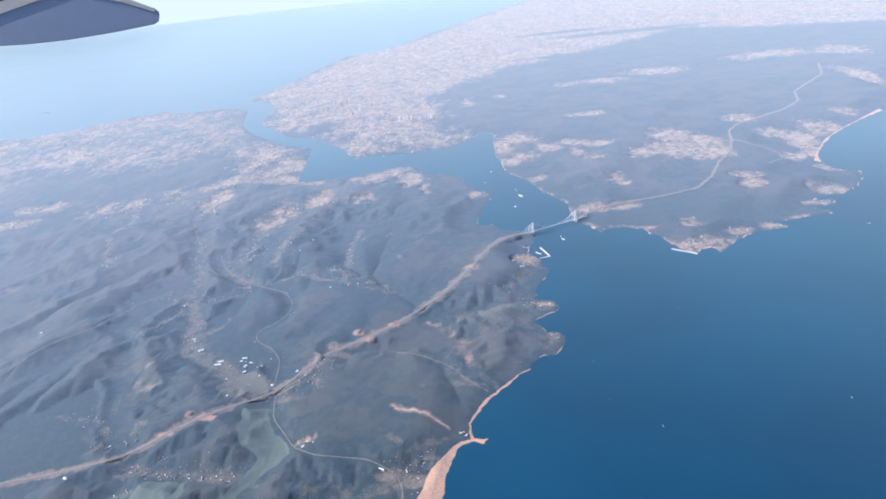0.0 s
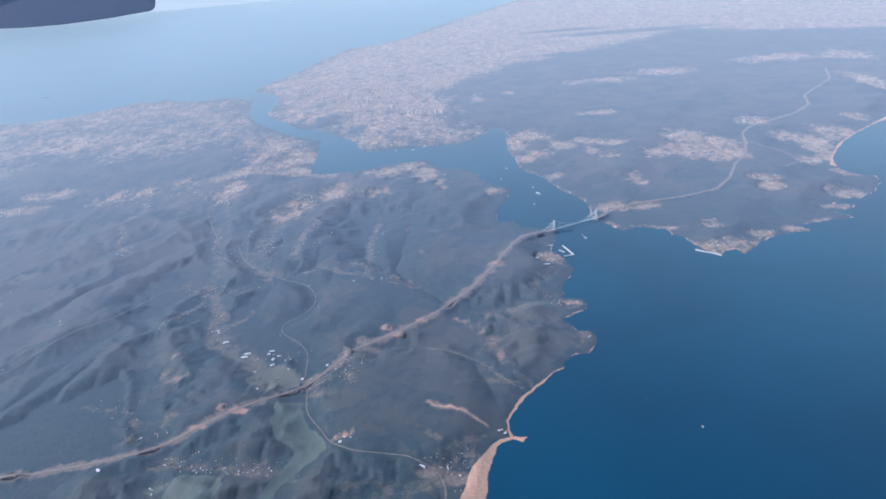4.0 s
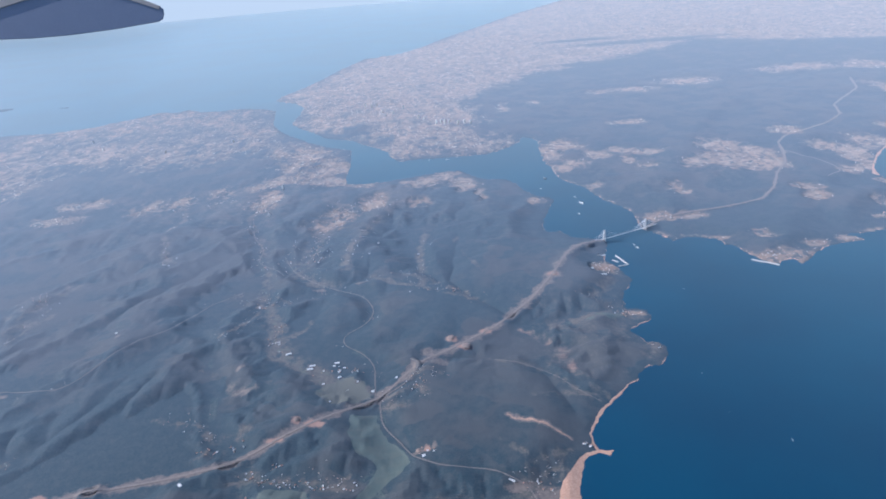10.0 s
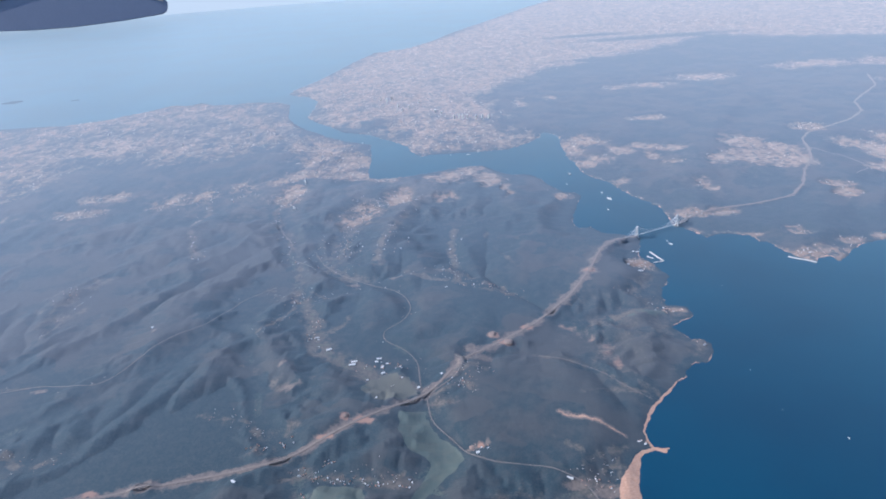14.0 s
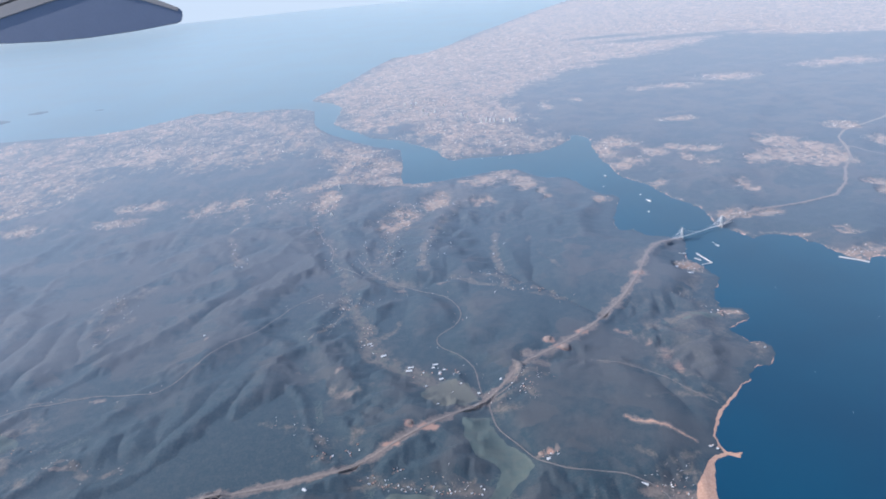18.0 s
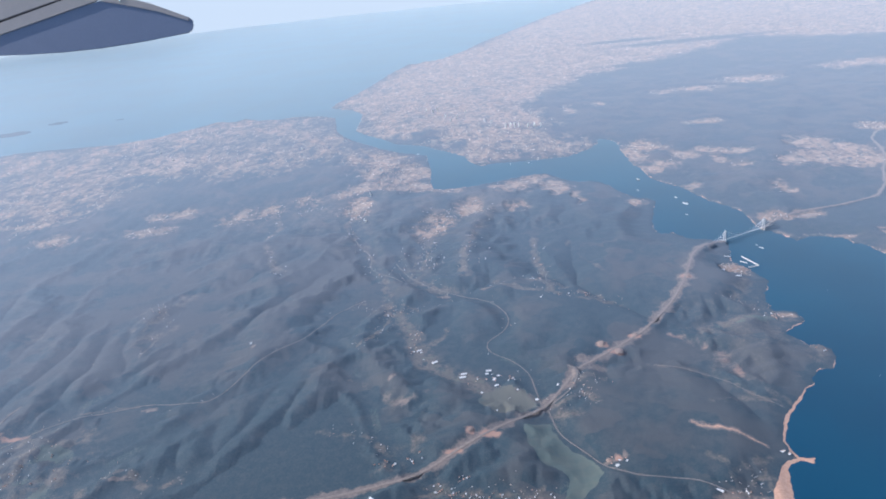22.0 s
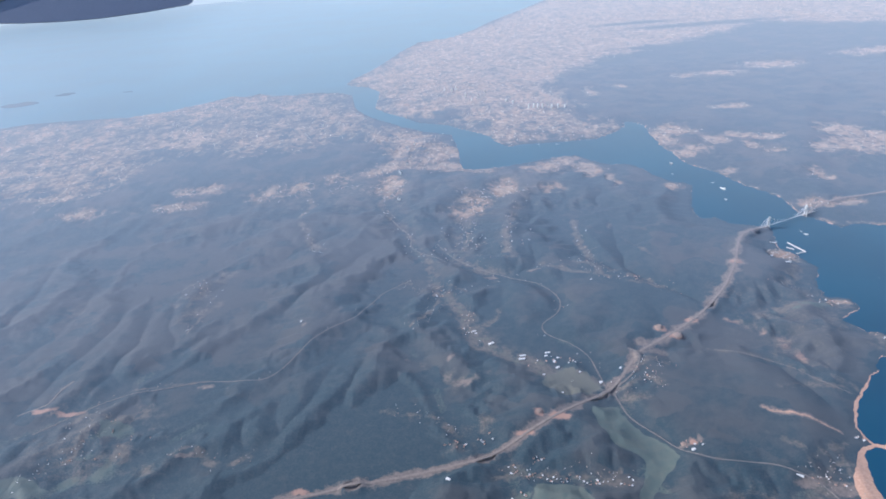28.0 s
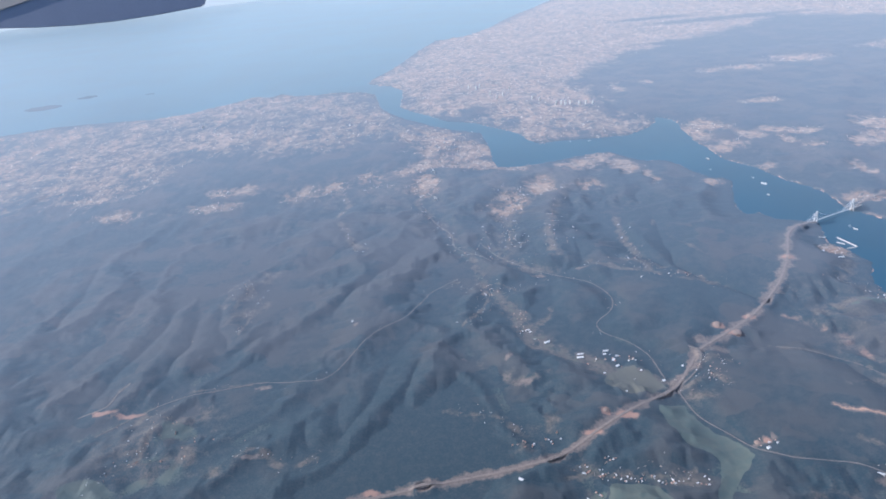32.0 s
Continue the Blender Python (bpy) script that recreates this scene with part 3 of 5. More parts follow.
def valley_distance(x, y):
    px, py = x + 7 * grad_noise(x / 40, y / 40), y + 7 * grad_noise(x / 40 + 8, y / 40 + 5)
    dv = np.full(x.shape, 1e9, np.float32)
    for line in VALLEYS:
        dv = np.minimum(dv, near_line(line, px * 0.5 + x * 0.5, py * 0.5 + y * 0.5)[0])
    return dv


def ravine_distance(x, y):
    px, py = x + 4 * grad_noise(x / 25, y / 25), y + 4 * grad_noise(x / 25 + 8, y / 25 + 5)
    return np.minimum.reduce([near_line(line, px, py)[0] for line in RAVINES])


def worn_hills(x0, x1, y0, y1, cell, rounds, top):
    """Hills raised evenly and worn down by running water: spurs and branching hollows. A height for every cell."""
    xs, ys = np.arange(x0, x1, cell), np.arange(y0, y1, cell)
    gx_, gy_ = np.meshgrid(xs, ys)
    ny, nx = gx_.shape
    sd, _, _ = shore(gx_, gy_)
    dv = valley_distance(gx_, gy_)
    run, wide = 0.6 * gx_ + 0.8 * gy_ + 20 * grad_noise(gx_ / 90, gy_ / 90), 0.8 * gx_ - 0.6 * gy_ + 20 * grad_noise(gx_ / 90 + 5, gy_ / 90)
    fixed = (sd <= 0) | (dv < 0.7 * cell)
    fixed[0], fixed[-1], fixed[:, 0], fixed[:, -1] = True, True, True, True
    rise = 0.5 + 0.7 * sstep(grad_noise(gx_ / 160 + 3, gy_ / 160), -0.4, 0.4) + 1.5 * np.maximum(grad_noise(gx_ / 70, gy_ / 70), 0) + 0.5 * grad_noise(gx_ / 25, gy_ / 25)
    h = np.where(fixed, 0.0, 7.0 + 9.0 * grad_noise(run / 150 + 9, wide / 62) + 6.0 * grad_noise(run / 70 + 1, wide / 36) + 3.6 * grad_noise(gx_ / 24, gy_ / 24) + 1.3 * grad_noise(gx_ / 10, gy_ / 10)) + np.where(fixed, 0.0, np.random.default_rng(3).random((ny, nx)) * 0.02)
    cut = np.exp(-(ravine_distance(gx_, gy_) / 6) ** 2)
    h = np.where(fixed, h, h - 7.0 * cut)
    steps = [(-1, 0, 1.0), (1, 0, 1.0), (0, -1, 1.0), (0, 1, 1.0), (-1, -1, 1.414), (-1, 1, 1.414), (1, -1, 1.414), (1, 1, 1.414)]
    index = np.arange(ny * nx).reshape(ny, nx)
    still = fixed.ravel().tolist()
    lift = (0.3 * rise).ravel()
    for turn in range(rounds):
        best, to, gap = np.full((ny, nx), 1e-9), index.copy(), np.ones((ny, nx))
        for dy, dx, far in steps:
            other = np.full((ny, nx), 1e9)
            a, c = slice(max(dy, 0), ny + min(dy, 0)), slice(max(-dy, 0), ny + min(-dy, 0))
            b, d = slice(max(dx, 0), nx + min(dx, 0)), slice(max(-dx, 0), nx + min(-dx, 0))
            other[c, d] = h[a, b]
            fall = (h - other) / far
            better = fall > best
            best[better], gap[better] = fall[better], far
            to[better] = index[better] + dy * nx + dx
        order = np.argsort(h, axis=None).tolist()
        target, flat = to.ravel().tolist(), (h.ravel() + lift).tolist()
        area = [1.0] * (ny * nx)
        for k in reversed(order):
            if target[k] != k:
                area[target[k]] += area[k]
        wear = (0.42 * np.sqrt(np.array(area)) / gap.ravel()).tolist()
        old = h.ravel().tolist()
        for k in order:
            if still[k]:
                flat[k] = old[k]
            elif target[k] != k:
                flat[k] = (flat[k] + wear[k] * flat[target[k]]) / (1 + wear[k])
        h = np.array(flat).reshape(ny, nx)
        soft = h.copy()
        keep = 0.93 if turn > rounds - 5 else 0.78
        soft[1:-1, 1:-1] = h[1:-1, 1:-1] * keep + 0.25 * (1 - keep) * (h[:-2, 1:-1] + h[2:, 1:-1] + h[1:-1, :-2] + h[1:-1, 2:])
        h = np.where(fixed, h, soft)
    h *= top / np.percentile(h, 98)
    steep = 0.30 * cell
    for _ in range(24):
        near = np.minimum(np.minimum(h[:-2, 1:-1], h[2:, 1:-1]), np.minimum(h[1:-1, :-2], h[1:-1, 2:]))
        h[1:-1, 1:-1] = np.minimum(h[1:-1, 1:-1], near + steep)
    return xs, ys, h.astype(np.float32)


def sampled(field, x, y):
    """A field of cells read at arrays of places, smoothly."""
    xs, ys, h = field
    i, j = np.clip((y - ys[0]) / (ys[1] - ys[0]), 0, len(ys) - 1.001), np.clip((x - xs[0]) / (xs[1] - xs[0]), 0, len(xs) - 1.001)
    i0, j0 = i.astype(int), j.astype(int)
    a, c = i - i0, j - j0
    a, c = 0.5 * a + 0.5 * a * a * (3 - 2 * a), 0.5 * c + 0.5 * c * c * (3 - 2 * c)
    return (h[i0, j0] * (1 - c) + h[i0, j0 + 1] * c) * (1 - a) + (h[i0 + 1, j0] * (1 - c) + h[i0 + 1, j0 + 1] * c) * a


HILLS_NEAR = worn_hills(-660, 110, 225, 760, 3.0, 14, 10.0)
HILLS_FAR = worn_hills(-1300, 900, 225, 1500, 8.0, 10, 7.0)


def land(x, y):
    """Height and cover of the land at arrays of places."""
    sd, east, west = shore(x, y)
    px, py = x + 1.5 * grad_noise(x / 8, y / 8), y + 1.5 * grad_noise(x / 8 + 8, y / 8 + 5)
    blend = sstep(x, -640, -590) * sstep(x, 95, 60) * sstep(y, 235, 260) * sstep(y, 740, 660)
    hill = sampled(HILLS_NEAR, px, py) * blend + sampled(HILLS_FAR, px, py) * (1 - blend) * sstep(x, -1290, -1200) * sstep(x, 890, 800) * sstep(y, 1490, 1350)
    rx, ry = x + 9 * grad_noise(x / 30 + 1, y / 30), y + 9 * grad_noise(x / 30, y / 30 + 6)
    spurs = 1.2 * (np.abs(grad_noise(rx / 34, ry / 46)) - 0.2) + 0.8 * (np.abs(grad_noise(rx / 16 + 3, ry / 21)) - 0.2)
    hill = hill * (1 - 0.35 * sstep(blobs([(-5, 665, 100, 120)], x, y), 0.0, 1.0)) * (1 - 0.40 * sstep(x, -320, -420) * sstep(y, 380, 470)) * (1 - 0.26 * sstep(x, -230, -330))
    hill = hill * (1 - 0.35 * sstep(y, 600, 1000)) + np.clip(hill / 4, 0, 1) * spurs * (1 + 0.5 * sstep(y, 500, 720)) + 0.8 * grad_noise(x / 150, y / 150) + 0.30 * grad_noise(x / 11 + 4, y / 11) + 0.12 * grad_noise(x / 5, y / 5 + 4)
    dv = valley_distance(x, y)
    hill = 8.6 * np.tanh(hill / 6.5)
    level = 0.72 * sstep(blobs([(-85, 475, 66, 62), (-62, 335, 52, 48), (-150, 460, 40, 46)], x, y), 0.1, 0.8)
    hill = hill * (1 - level) + (5.0 + 2.0 * grad_noise(x / 60 + 3, y / 60) + 0.9 * grad_noise(x / 24, y / 24 + 7)) * level
    hill = hill * (1 - 0.58 * np.exp(-ravine_distance(x, y) / 5.0))
    bx, by = x + 7 * grad_noise(x / 22 + 5, y / 22) + 3 * grad_noise(x / 8, y / 8 + 5), y + 7 * grad_noise(x / 22, y / 22 + 9) + 3 * grad_noise(x / 8 + 7, y / 8)
    urban = np.maximum.reduce([k * blobs(some, bx, by) for k, some in ((1.3, TOWNS_WEST), (1.3, TOWNS_SHORE), (1.1, TOWNS_FAR), (1.2, TOWNS_EAST), (0.8, TOWNS_SOUTH))])
    city = within(CITY_WEST, x + 25 * grad_noise(x / 60, y / 60), y + 25 * grad_noise(x / 60 + 4, y / 60))
    suburb = within(SUBURB, x + 30 * grad_noise(x / 70, y / 70), y + 30 * grad_noise(x / 70 + 4, y / 70))
    urban = np.maximum(urban, np.maximum(0.92 * sstep(city, -50, 50), 0.66 * sstep(suburb, -70, 60)))
    urban = np.maximum(urban, 0.55 * blobs(ISLANDS, x, y))
    urban = urban * (1 - 0.8 * np.clip(blobs(CITY_WOODS, bx, by) * 1.6 - 0.3, 0, 1))
    urban = np.maximum(urban, 0.46 * sstep(west, 7, 2) * (west > 0) * (x > 30) * (x < 240) * (y > 500) * (y < 900))
    gaps = 0.42 * grad_noise(x / 70 + 2, y / 110) + 0.40 * grad_noise(x / 26 + 2, y / 50) + 0.42 * grad_noise(x / 12, y / 24 + 2) + 0.35 * grad_noise(x / 5, y / 12 + 2)
    urban = np.clip(urban + np.clip(urban * 4, 0, 1) * (1 - 0.6 * sstep(y, 1250, 1900)) * (gaps - 0.02), 0, 1) * (np.maximum(east, west) > -2)
    lift = (0.28 * sstep(sd, 0, 6) + 0.72 * sstep(sd, 0, 34)) * (0.22 + 0.78 * sstep(dv, 1.0, 15))
    z = 0.15 + sstep(sd, -1, 5) * 0.35 + np.maximum(hill, 0.1) * lift * (1 - 0.45 * urban)
    z = np.where(sd > 0, z * sstep(sd, -1.2, 1.2), -2.5 * sstep(-sd, 0, 6) - 0.02)
    broad = np.interp(y, [225, 255, 280, 293, 310, 330, 345, 352], [15, 14, 8, 2.4, 0.9, 2.1, 1.7, 0.4])
    beach = sstep(sd, broad, broad * 0.72) * (sd > -3) * (x > -70) * (x < 32) * (y > 222) * (y < 352) * (east > -3)
    rock = (0.6 + 0.1 * (west > east)) * sstep(sd, 1.2, 0.4) * sstep(grad_noise(x / 12 + 3, y / 12) + 0.18 + 0.06 * (west > east), 0.0, 0.3) * (sd > -2) * (np.maximum(east, west) > -2)
    bay = 0.66 * sstep(near_line(WEST_BEACH, x, y)[0], 6, 3) * (sd > -2)
    return z, sd, urban, dv, np.maximum(np.maximum(beach, rock), bay), east


def smoothed_heights(line, spacing, lift, even=40):
    """A polyline taken in even steps, with the land's height along it, evened out."""
    pts = np.array(line, float)
    run = np.r_[0, np.cumsum(np.hypot(*np.diff(pts, axis=0).T))]
    s = np.linspace(0, run[-1], max(int(run[-1] / spacing), 3))
    # a soft curve through the corners
    x, y = np.interp(s, run, pts[:, 0]), np.interp(s, run, pts[:, 1])
    for _ in range(6):
        x[1:-1], y[1:-1] = (x[:-2] + 2 * x[1:-1] + x[2:]) / 4, (y[:-2] + 2 * y[1:-1] + y[2:]) / 4
    z = land(x, y)[0]
    for _ in range(even):
        z[1:-1] = (z[:-2] + 2 * z[1:-1] + z[2:]) / 4
    return np.stack([x, y, np.maximum(z, 0.4) + lift], 1)


DECK = 2.3
VIADUCTS = [(-140, 348, 11.0), (-37, 445, 6.0), (-212, 302, 9.0), (-283, 288, 6.0)]   # middle and length
ROADS = [("motorway", MOTORWAY_EAST, 0.85, 4.6), ("motorway", MOTORWAY_WEST, 0.8, 2.6), ("slip_road", SPUR_WEST, 0.6, 1.2), ("lane", LANE_VALLEY, 0.26, 0.6), ("lane", LANE_BEACH, 0.34, 0.5),
         ("lane", LANE_FARM, 0.5, 1.6), ("lane", LANE_RIDGE, 0.24, 0.6), ("lane", LANE_UPPER, 0.3, 0.8), ("lane", LANE_CAPE, 0.14, 0.4), ("slip_road", LANE_SLIP, 0.5, 1.4)]
ROAD_LINES = []
for name, line, half, shoulder in ROADS:
    pts = smoothed_heights(line, 3.0, 0.25 if name == "motorway" else 0.12, 40 if name == "motorway" else 6)
    if line is MOTORWAY_EAST:
        for cx, cy, long in VIADUCTS:
            pts[:, 2] = np.maximum(pts[:, 2], 2.6 * sstep(np.hypot(pts[:, 0] - cx, pts[:, 1] - cy), long * 2.0, long * 0.5))
        pts[:, 2] += (DECK - pts[-1, 2]) * np.linspace(0, 1, len(pts)) ** 6
    if line is MOTORWAY_WEST:
        pts[:, 2] += (DECK - pts[0, 2]) * np.linspace(1, 0, len(pts)) ** 6
    ROAD_LINES.append(pts)

# ---- the land as one sheet, fine near the flight line and coarse far off ----
COLS, RINGS = 1500, 600
dip = np.radians(np.r_[np.linspace(80, 52, 20, endpoint=False), np.linspace(52, 2.95, RINGS - 40)])
reach = np.r_[-4600 * np.linspace(1, 0.004, 20) ** 2, 250 / np.tan(dip)]
gx = np.linspace(-1, 1, COLS)
gx = np.sign(gx) * np.abs(gx) ** 1.12
X = (-135 + gx[None, :] * (300 + 0.80 * np.abs(reach[:, None]))).astype(np.float32)
Y = np.repeat(reach[:, None], COLS, 1).astype(np.float32)
Z, SD, URBAN, DV, SAND, EAST = land(X, Y)
BX, BY = X + 3.0 * grad_noise(X / 11, Y / 11 + 5) + 1.6 * grad_noise(X / 4 + 7, Y / 4), Y + 2.6 * grad_noise(X / 11 + 5, Y / 11) + 1.5 * grad_noise(X / 4, Y / 4 + 3)
BAREF = blobs(BARE, BX, BY)
PLOUGHF = blobs(PLOUGHED, BX, BY)
for (name, line, half, shoulder), pts in zip(ROADS, ROAD_LINES):
    d, along = near_line([tuple(p) for p in pts[:, :2]], X, Y)
    zr = np.interp(along, np.arange(len(pts)), pts[:, 2]) - (0.16 if name == "motorway" else 0.09)
    w = sstep(d, max(shoulder * 1.6 + half, 3.5), half + 0.6) * (SD > 0.2)
    if line is MOTORWAY_EAST:
        for cx, cy, long in VIADUCTS:
            gap = sstep(np.hypot(X - cx, Y - cy), long * 0.9, long * 0.3) * sstep(d, 10, 2)
            w = w * (1 - gap)
            Z = np.where(gap > 0, np.minimum(Z, Z * (1 - gap) + np.maximum(zr - 1.2, 0.35) * gap), Z)
    Z = np.where(SD > 0.2, Z * (1 - w) + np.where(zr < Z + 2.5, zr, Z) * w, Z)
    ragged = shoulder * (0.7 + 1.0 * grad_noise(X / 12 + half * 9, Y / 12) + 0.5 * grad_noise(X / 4 + 3, Y / 4))
    BAREF = np.maximum(BAREF, np.clip(1.2 - 0.6 * d / np.maximum(ragged, half + 0.5), 0, 1) * (1.0 if shoulder > 2 else 0.62))
Z = Z + 0.10 * grad_noise(X / 1.7, Y / 1.7) * sstep(SD, 1, 6) * (1 - URBAN)
FIELDF = 0.62 * blobs(FIELDS, BX, BY) * sstep(grad_noise(X / 16 + 5, Y / 16), -0.25, 0.1)
for ring in (FIELD_RIVER, FIELD_LOWER):
    FIELDF = np.maximum(FIELDF, sstep(within(ring, X + 0.6 * (BX - X), Y + 0.6 * (BY - Y)), -1.2, 1.2))
HEATHF = np.zeros_like(Z)
for line, half in HEATHS:
    HEATHF = np.maximum(HEATHF, 0.85 * np.clip(1.25 - 0.6 * near_line(line, BX, BY)[0] / half, 0, 1) * np.clip(0.62 + 1.1 * grad_noise(X / 13 + 6, Y / 13) + 0.7 * grad_noise(X / 5, Y / 5), 0, 1))
for k, line in enumerate(TRACKS):
    half = 1.2 + 0.5 * (k % 4) + 2.5 * (line[0][1] > 600)
    HEATHF = np.maximum(HEATHF, 0.95 * np.clip(1.2 - 0.6 * near_line(line, BX, BY)[0] / half, 0, 1) * np.clip(0.75 + 0.9 * grad_noise(X / 9 + k, Y / 9), 0, 1))
# a worn spur of reddish soil above the beach
SPUR = np.clip(1.2 - 0.6 * near_line([(-32, 427), (-18, 414), (-10, 401), (-4, 386), (-5, 370)], BX, BY)[0] / np.interp(Y, [365, 380, 400, 430], [3.0, 6.0, 5.0, 2.5]), 0, 1) * np.clip(0.8 + 0.8 * grad_noise(X / 8, Y / 8 + 3), 0, 1)
BAREF, PLOUGHF = np.maximum(BAREF, 0.74 * SPUR), np.maximum(PLOUGHF, 0.58 * SPUR)
CUT = np.clip(1.12 - 0.6 * near_line(SAND_CUT, BX, BY)[0] / np.interp(X, [-51, -44, -30, -17], [1.8, 2.7, 2.3, 1.1]), 0, 1)
BAREF, SAND = np.maximum(BAREF, CUT), np.maximum(SAND, 0.54 * CUT)
VALE = np.maximum(sstep(within(FIELD_VILLAGE, BX, BY), -3, 3), np.clip(1.5 - near_line(VALLEYS[0][:6], BX, BY)[0] / 9, 0, 1))
VALE *= np.clip(1.0 + 0.9 * grad_noise(X / 10 + 2, Y / 10) + 0.5 * grad_noise(X / 4, Y / 4), 0, 1)
HEATHF = np.maximum(HEATHF, 0.85 * VALE)
PLAIN = sstep(within(FIELD_VILLAGE, BX, BY) + 5 * grad_noise(X / 7, Y / 7 + 2), -1.5, 2.5)
FIELDF, HEATHF = np.maximum(FIELDF, 0.9 * PLAIN), np.maximum(HEATHF, PLAIN)
FIELDF = np.maximum(FIELDF, 0.55 * VALE * sstep(grad_noise(X / 7 + 8, Y / 7), -0.2, 0.25))
HEATHF = np.maximum(HEATHF, 0.46 * np.clip(0.8 + 0.9 * grad_noise(X / 45 + 4, Y / 70) + 0.6 * grad_noise(X / 17, Y / 30), 0, 1.25) * blobs([(20, 430, 62, 74), (-450, 330, 60, 60), (-530, 492, 40, 40), (-260, 740, 270, 130), (-120, 860, 120, 60), (180, 760, 120, 90)], BX, BY))
FIELDF = np.maximum(FIELDF, 0.45 * sstep(DV, 7, 2) * sstep(grad_noise(X / 25, Y / 25), -0.2, 0.2) * (Y < 620))
# woods vary at random, darker and greener in hollows, paler and browner with height
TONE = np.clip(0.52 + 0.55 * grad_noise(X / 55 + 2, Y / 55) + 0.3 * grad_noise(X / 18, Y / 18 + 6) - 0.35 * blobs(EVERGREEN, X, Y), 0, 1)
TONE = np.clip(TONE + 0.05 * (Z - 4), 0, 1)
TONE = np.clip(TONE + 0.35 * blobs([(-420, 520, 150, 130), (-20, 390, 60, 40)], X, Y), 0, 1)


def grid_mesh(name, X, Y, Z):
    r, c = X.shape
    me = bpy.data.meshes.new(name)
    idx = np.arange(r * c, dtype=np.int32).reshape(r, c)
    quads = np.stack([idx[:-1, :-1], idx[:-1, 1:], idx[1:, 1:], idx[1:, :-1]], -1).reshape(-1, 4)
    me.vertices.add(r * c), me.loops.add(quads.size), me.polygons.add(len(quads))
    me.vertices.foreach_set("co", np.stack([X, Y, Z], -1).astype(np.float32).ravel())
    me.loops.foreach_set("vertex_index", quads.ravel())
    me.polygons.foreach_set("loop_start", np.arange(0, quads.size, 4, dtype=np.int32))
    me.polygons.foreach_set("use_smooth", np.ones(len(quads), bool))
    me.update(calc_edges=True)
    return me


land_mesh = grid_mesh("ground", X, Y, Z)
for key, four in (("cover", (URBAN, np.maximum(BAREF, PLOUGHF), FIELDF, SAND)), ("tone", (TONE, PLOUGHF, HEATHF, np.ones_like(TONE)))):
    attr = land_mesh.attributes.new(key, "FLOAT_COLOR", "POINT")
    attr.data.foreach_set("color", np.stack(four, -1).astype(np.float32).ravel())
land_mesh.materials.append(MAT_GROUND)
ground = tagged(new("ground", land_mesh), "wooded hills with fields, bare earth and towns", "ground", kind="structure")

# ---- the sea, a wide round sheet ----
sea_mesh = bpy.data.meshes.new("water")
bm = bmesh.new()
rings, spokes = [0, 300, 700, 1300, 2200, 3300, 4750], 160
last = None
for r in rings:
    row = [bm.verts.new((-125 + r * math.cos(2 * math.pi * k / spokes), r * math.sin(2 * math.pi * k / spokes), 0)) for k in range(spokes if r else 1)]
    if last:
        for k in range(spokes):
            n = (k + 1) % spokes
            bm.faces.new((last[0], row[k], row[n]) if len(last) == 1 else (last[k], row[k], row[n], last[n]))
    last = row
bm.to_mesh(sea_mesh), bm.free()
sea_mesh.materials.append(MAT_WATER)
tagged(new("water", sea_mesh), "deep blue sea and strait, lightly rippled", "sea", kind="structure")


def height_at(x, y):
    """Height of the land sheet at one place, by rings and columns."""
    i = float(np.interp(y, reach, np.arange(RINGS)))
    s = (x + 135) / (300 + 0.80 * y)
    j = float(np.interp(s, gx, np.arange(COLS)))
    i0, j0 = min(int(i), RINGS - 2), min(int(j), COLS - 2)
    a, c = i - i0, j - j0
    return float((Z[i0, j0] * (1 - c) + Z[i0, j0 + 1] * c) * (1 - a) + (Z[i0 + 1, j0] * (1 - c) + Z[i0 + 1, j0 + 1] * c) * a)


# ---- pale distance behind the horizon: a ring with the hazy sky's glow put in ----
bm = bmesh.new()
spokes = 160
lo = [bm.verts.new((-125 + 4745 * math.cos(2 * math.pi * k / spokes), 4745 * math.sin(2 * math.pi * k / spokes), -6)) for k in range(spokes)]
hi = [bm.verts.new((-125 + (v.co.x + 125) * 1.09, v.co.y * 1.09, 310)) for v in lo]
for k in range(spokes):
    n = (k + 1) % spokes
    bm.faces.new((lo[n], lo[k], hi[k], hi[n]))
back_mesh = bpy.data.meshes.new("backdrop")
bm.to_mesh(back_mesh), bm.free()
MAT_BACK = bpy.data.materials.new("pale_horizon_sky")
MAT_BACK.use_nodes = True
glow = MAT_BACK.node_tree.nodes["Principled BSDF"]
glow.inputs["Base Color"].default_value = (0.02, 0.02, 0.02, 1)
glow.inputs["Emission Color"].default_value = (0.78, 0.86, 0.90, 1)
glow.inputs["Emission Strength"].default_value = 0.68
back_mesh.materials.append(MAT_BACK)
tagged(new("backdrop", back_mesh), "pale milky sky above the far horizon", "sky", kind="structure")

# ---- helpers for things ----
def link_mesh(name, bm, mat, parent=None, label="", smooth=False):
    me = bpy.data.meshes.new(name)
    bm.normal_update()
    bm.to_mesh(me), bm.free()
    me.materials.append(mat)
    if smooth:
        me.polygons.foreach_set("use_smooth", np.ones(len(me.polygons), bool))
    ob = new(name, me)
    if parent:
        ob.parent = parent
    if label:
        ob["label"] = label
    return ob


def part(name, bm, mat, parent, label="", smooth=False):
    return link_mesh(name, bm, mat, parent, label, smooth)


def thing(name, m, label, category, group=""):
    ob = new(name)
    ob.matrix_world = m
    return tagged(ob, label, category, group)


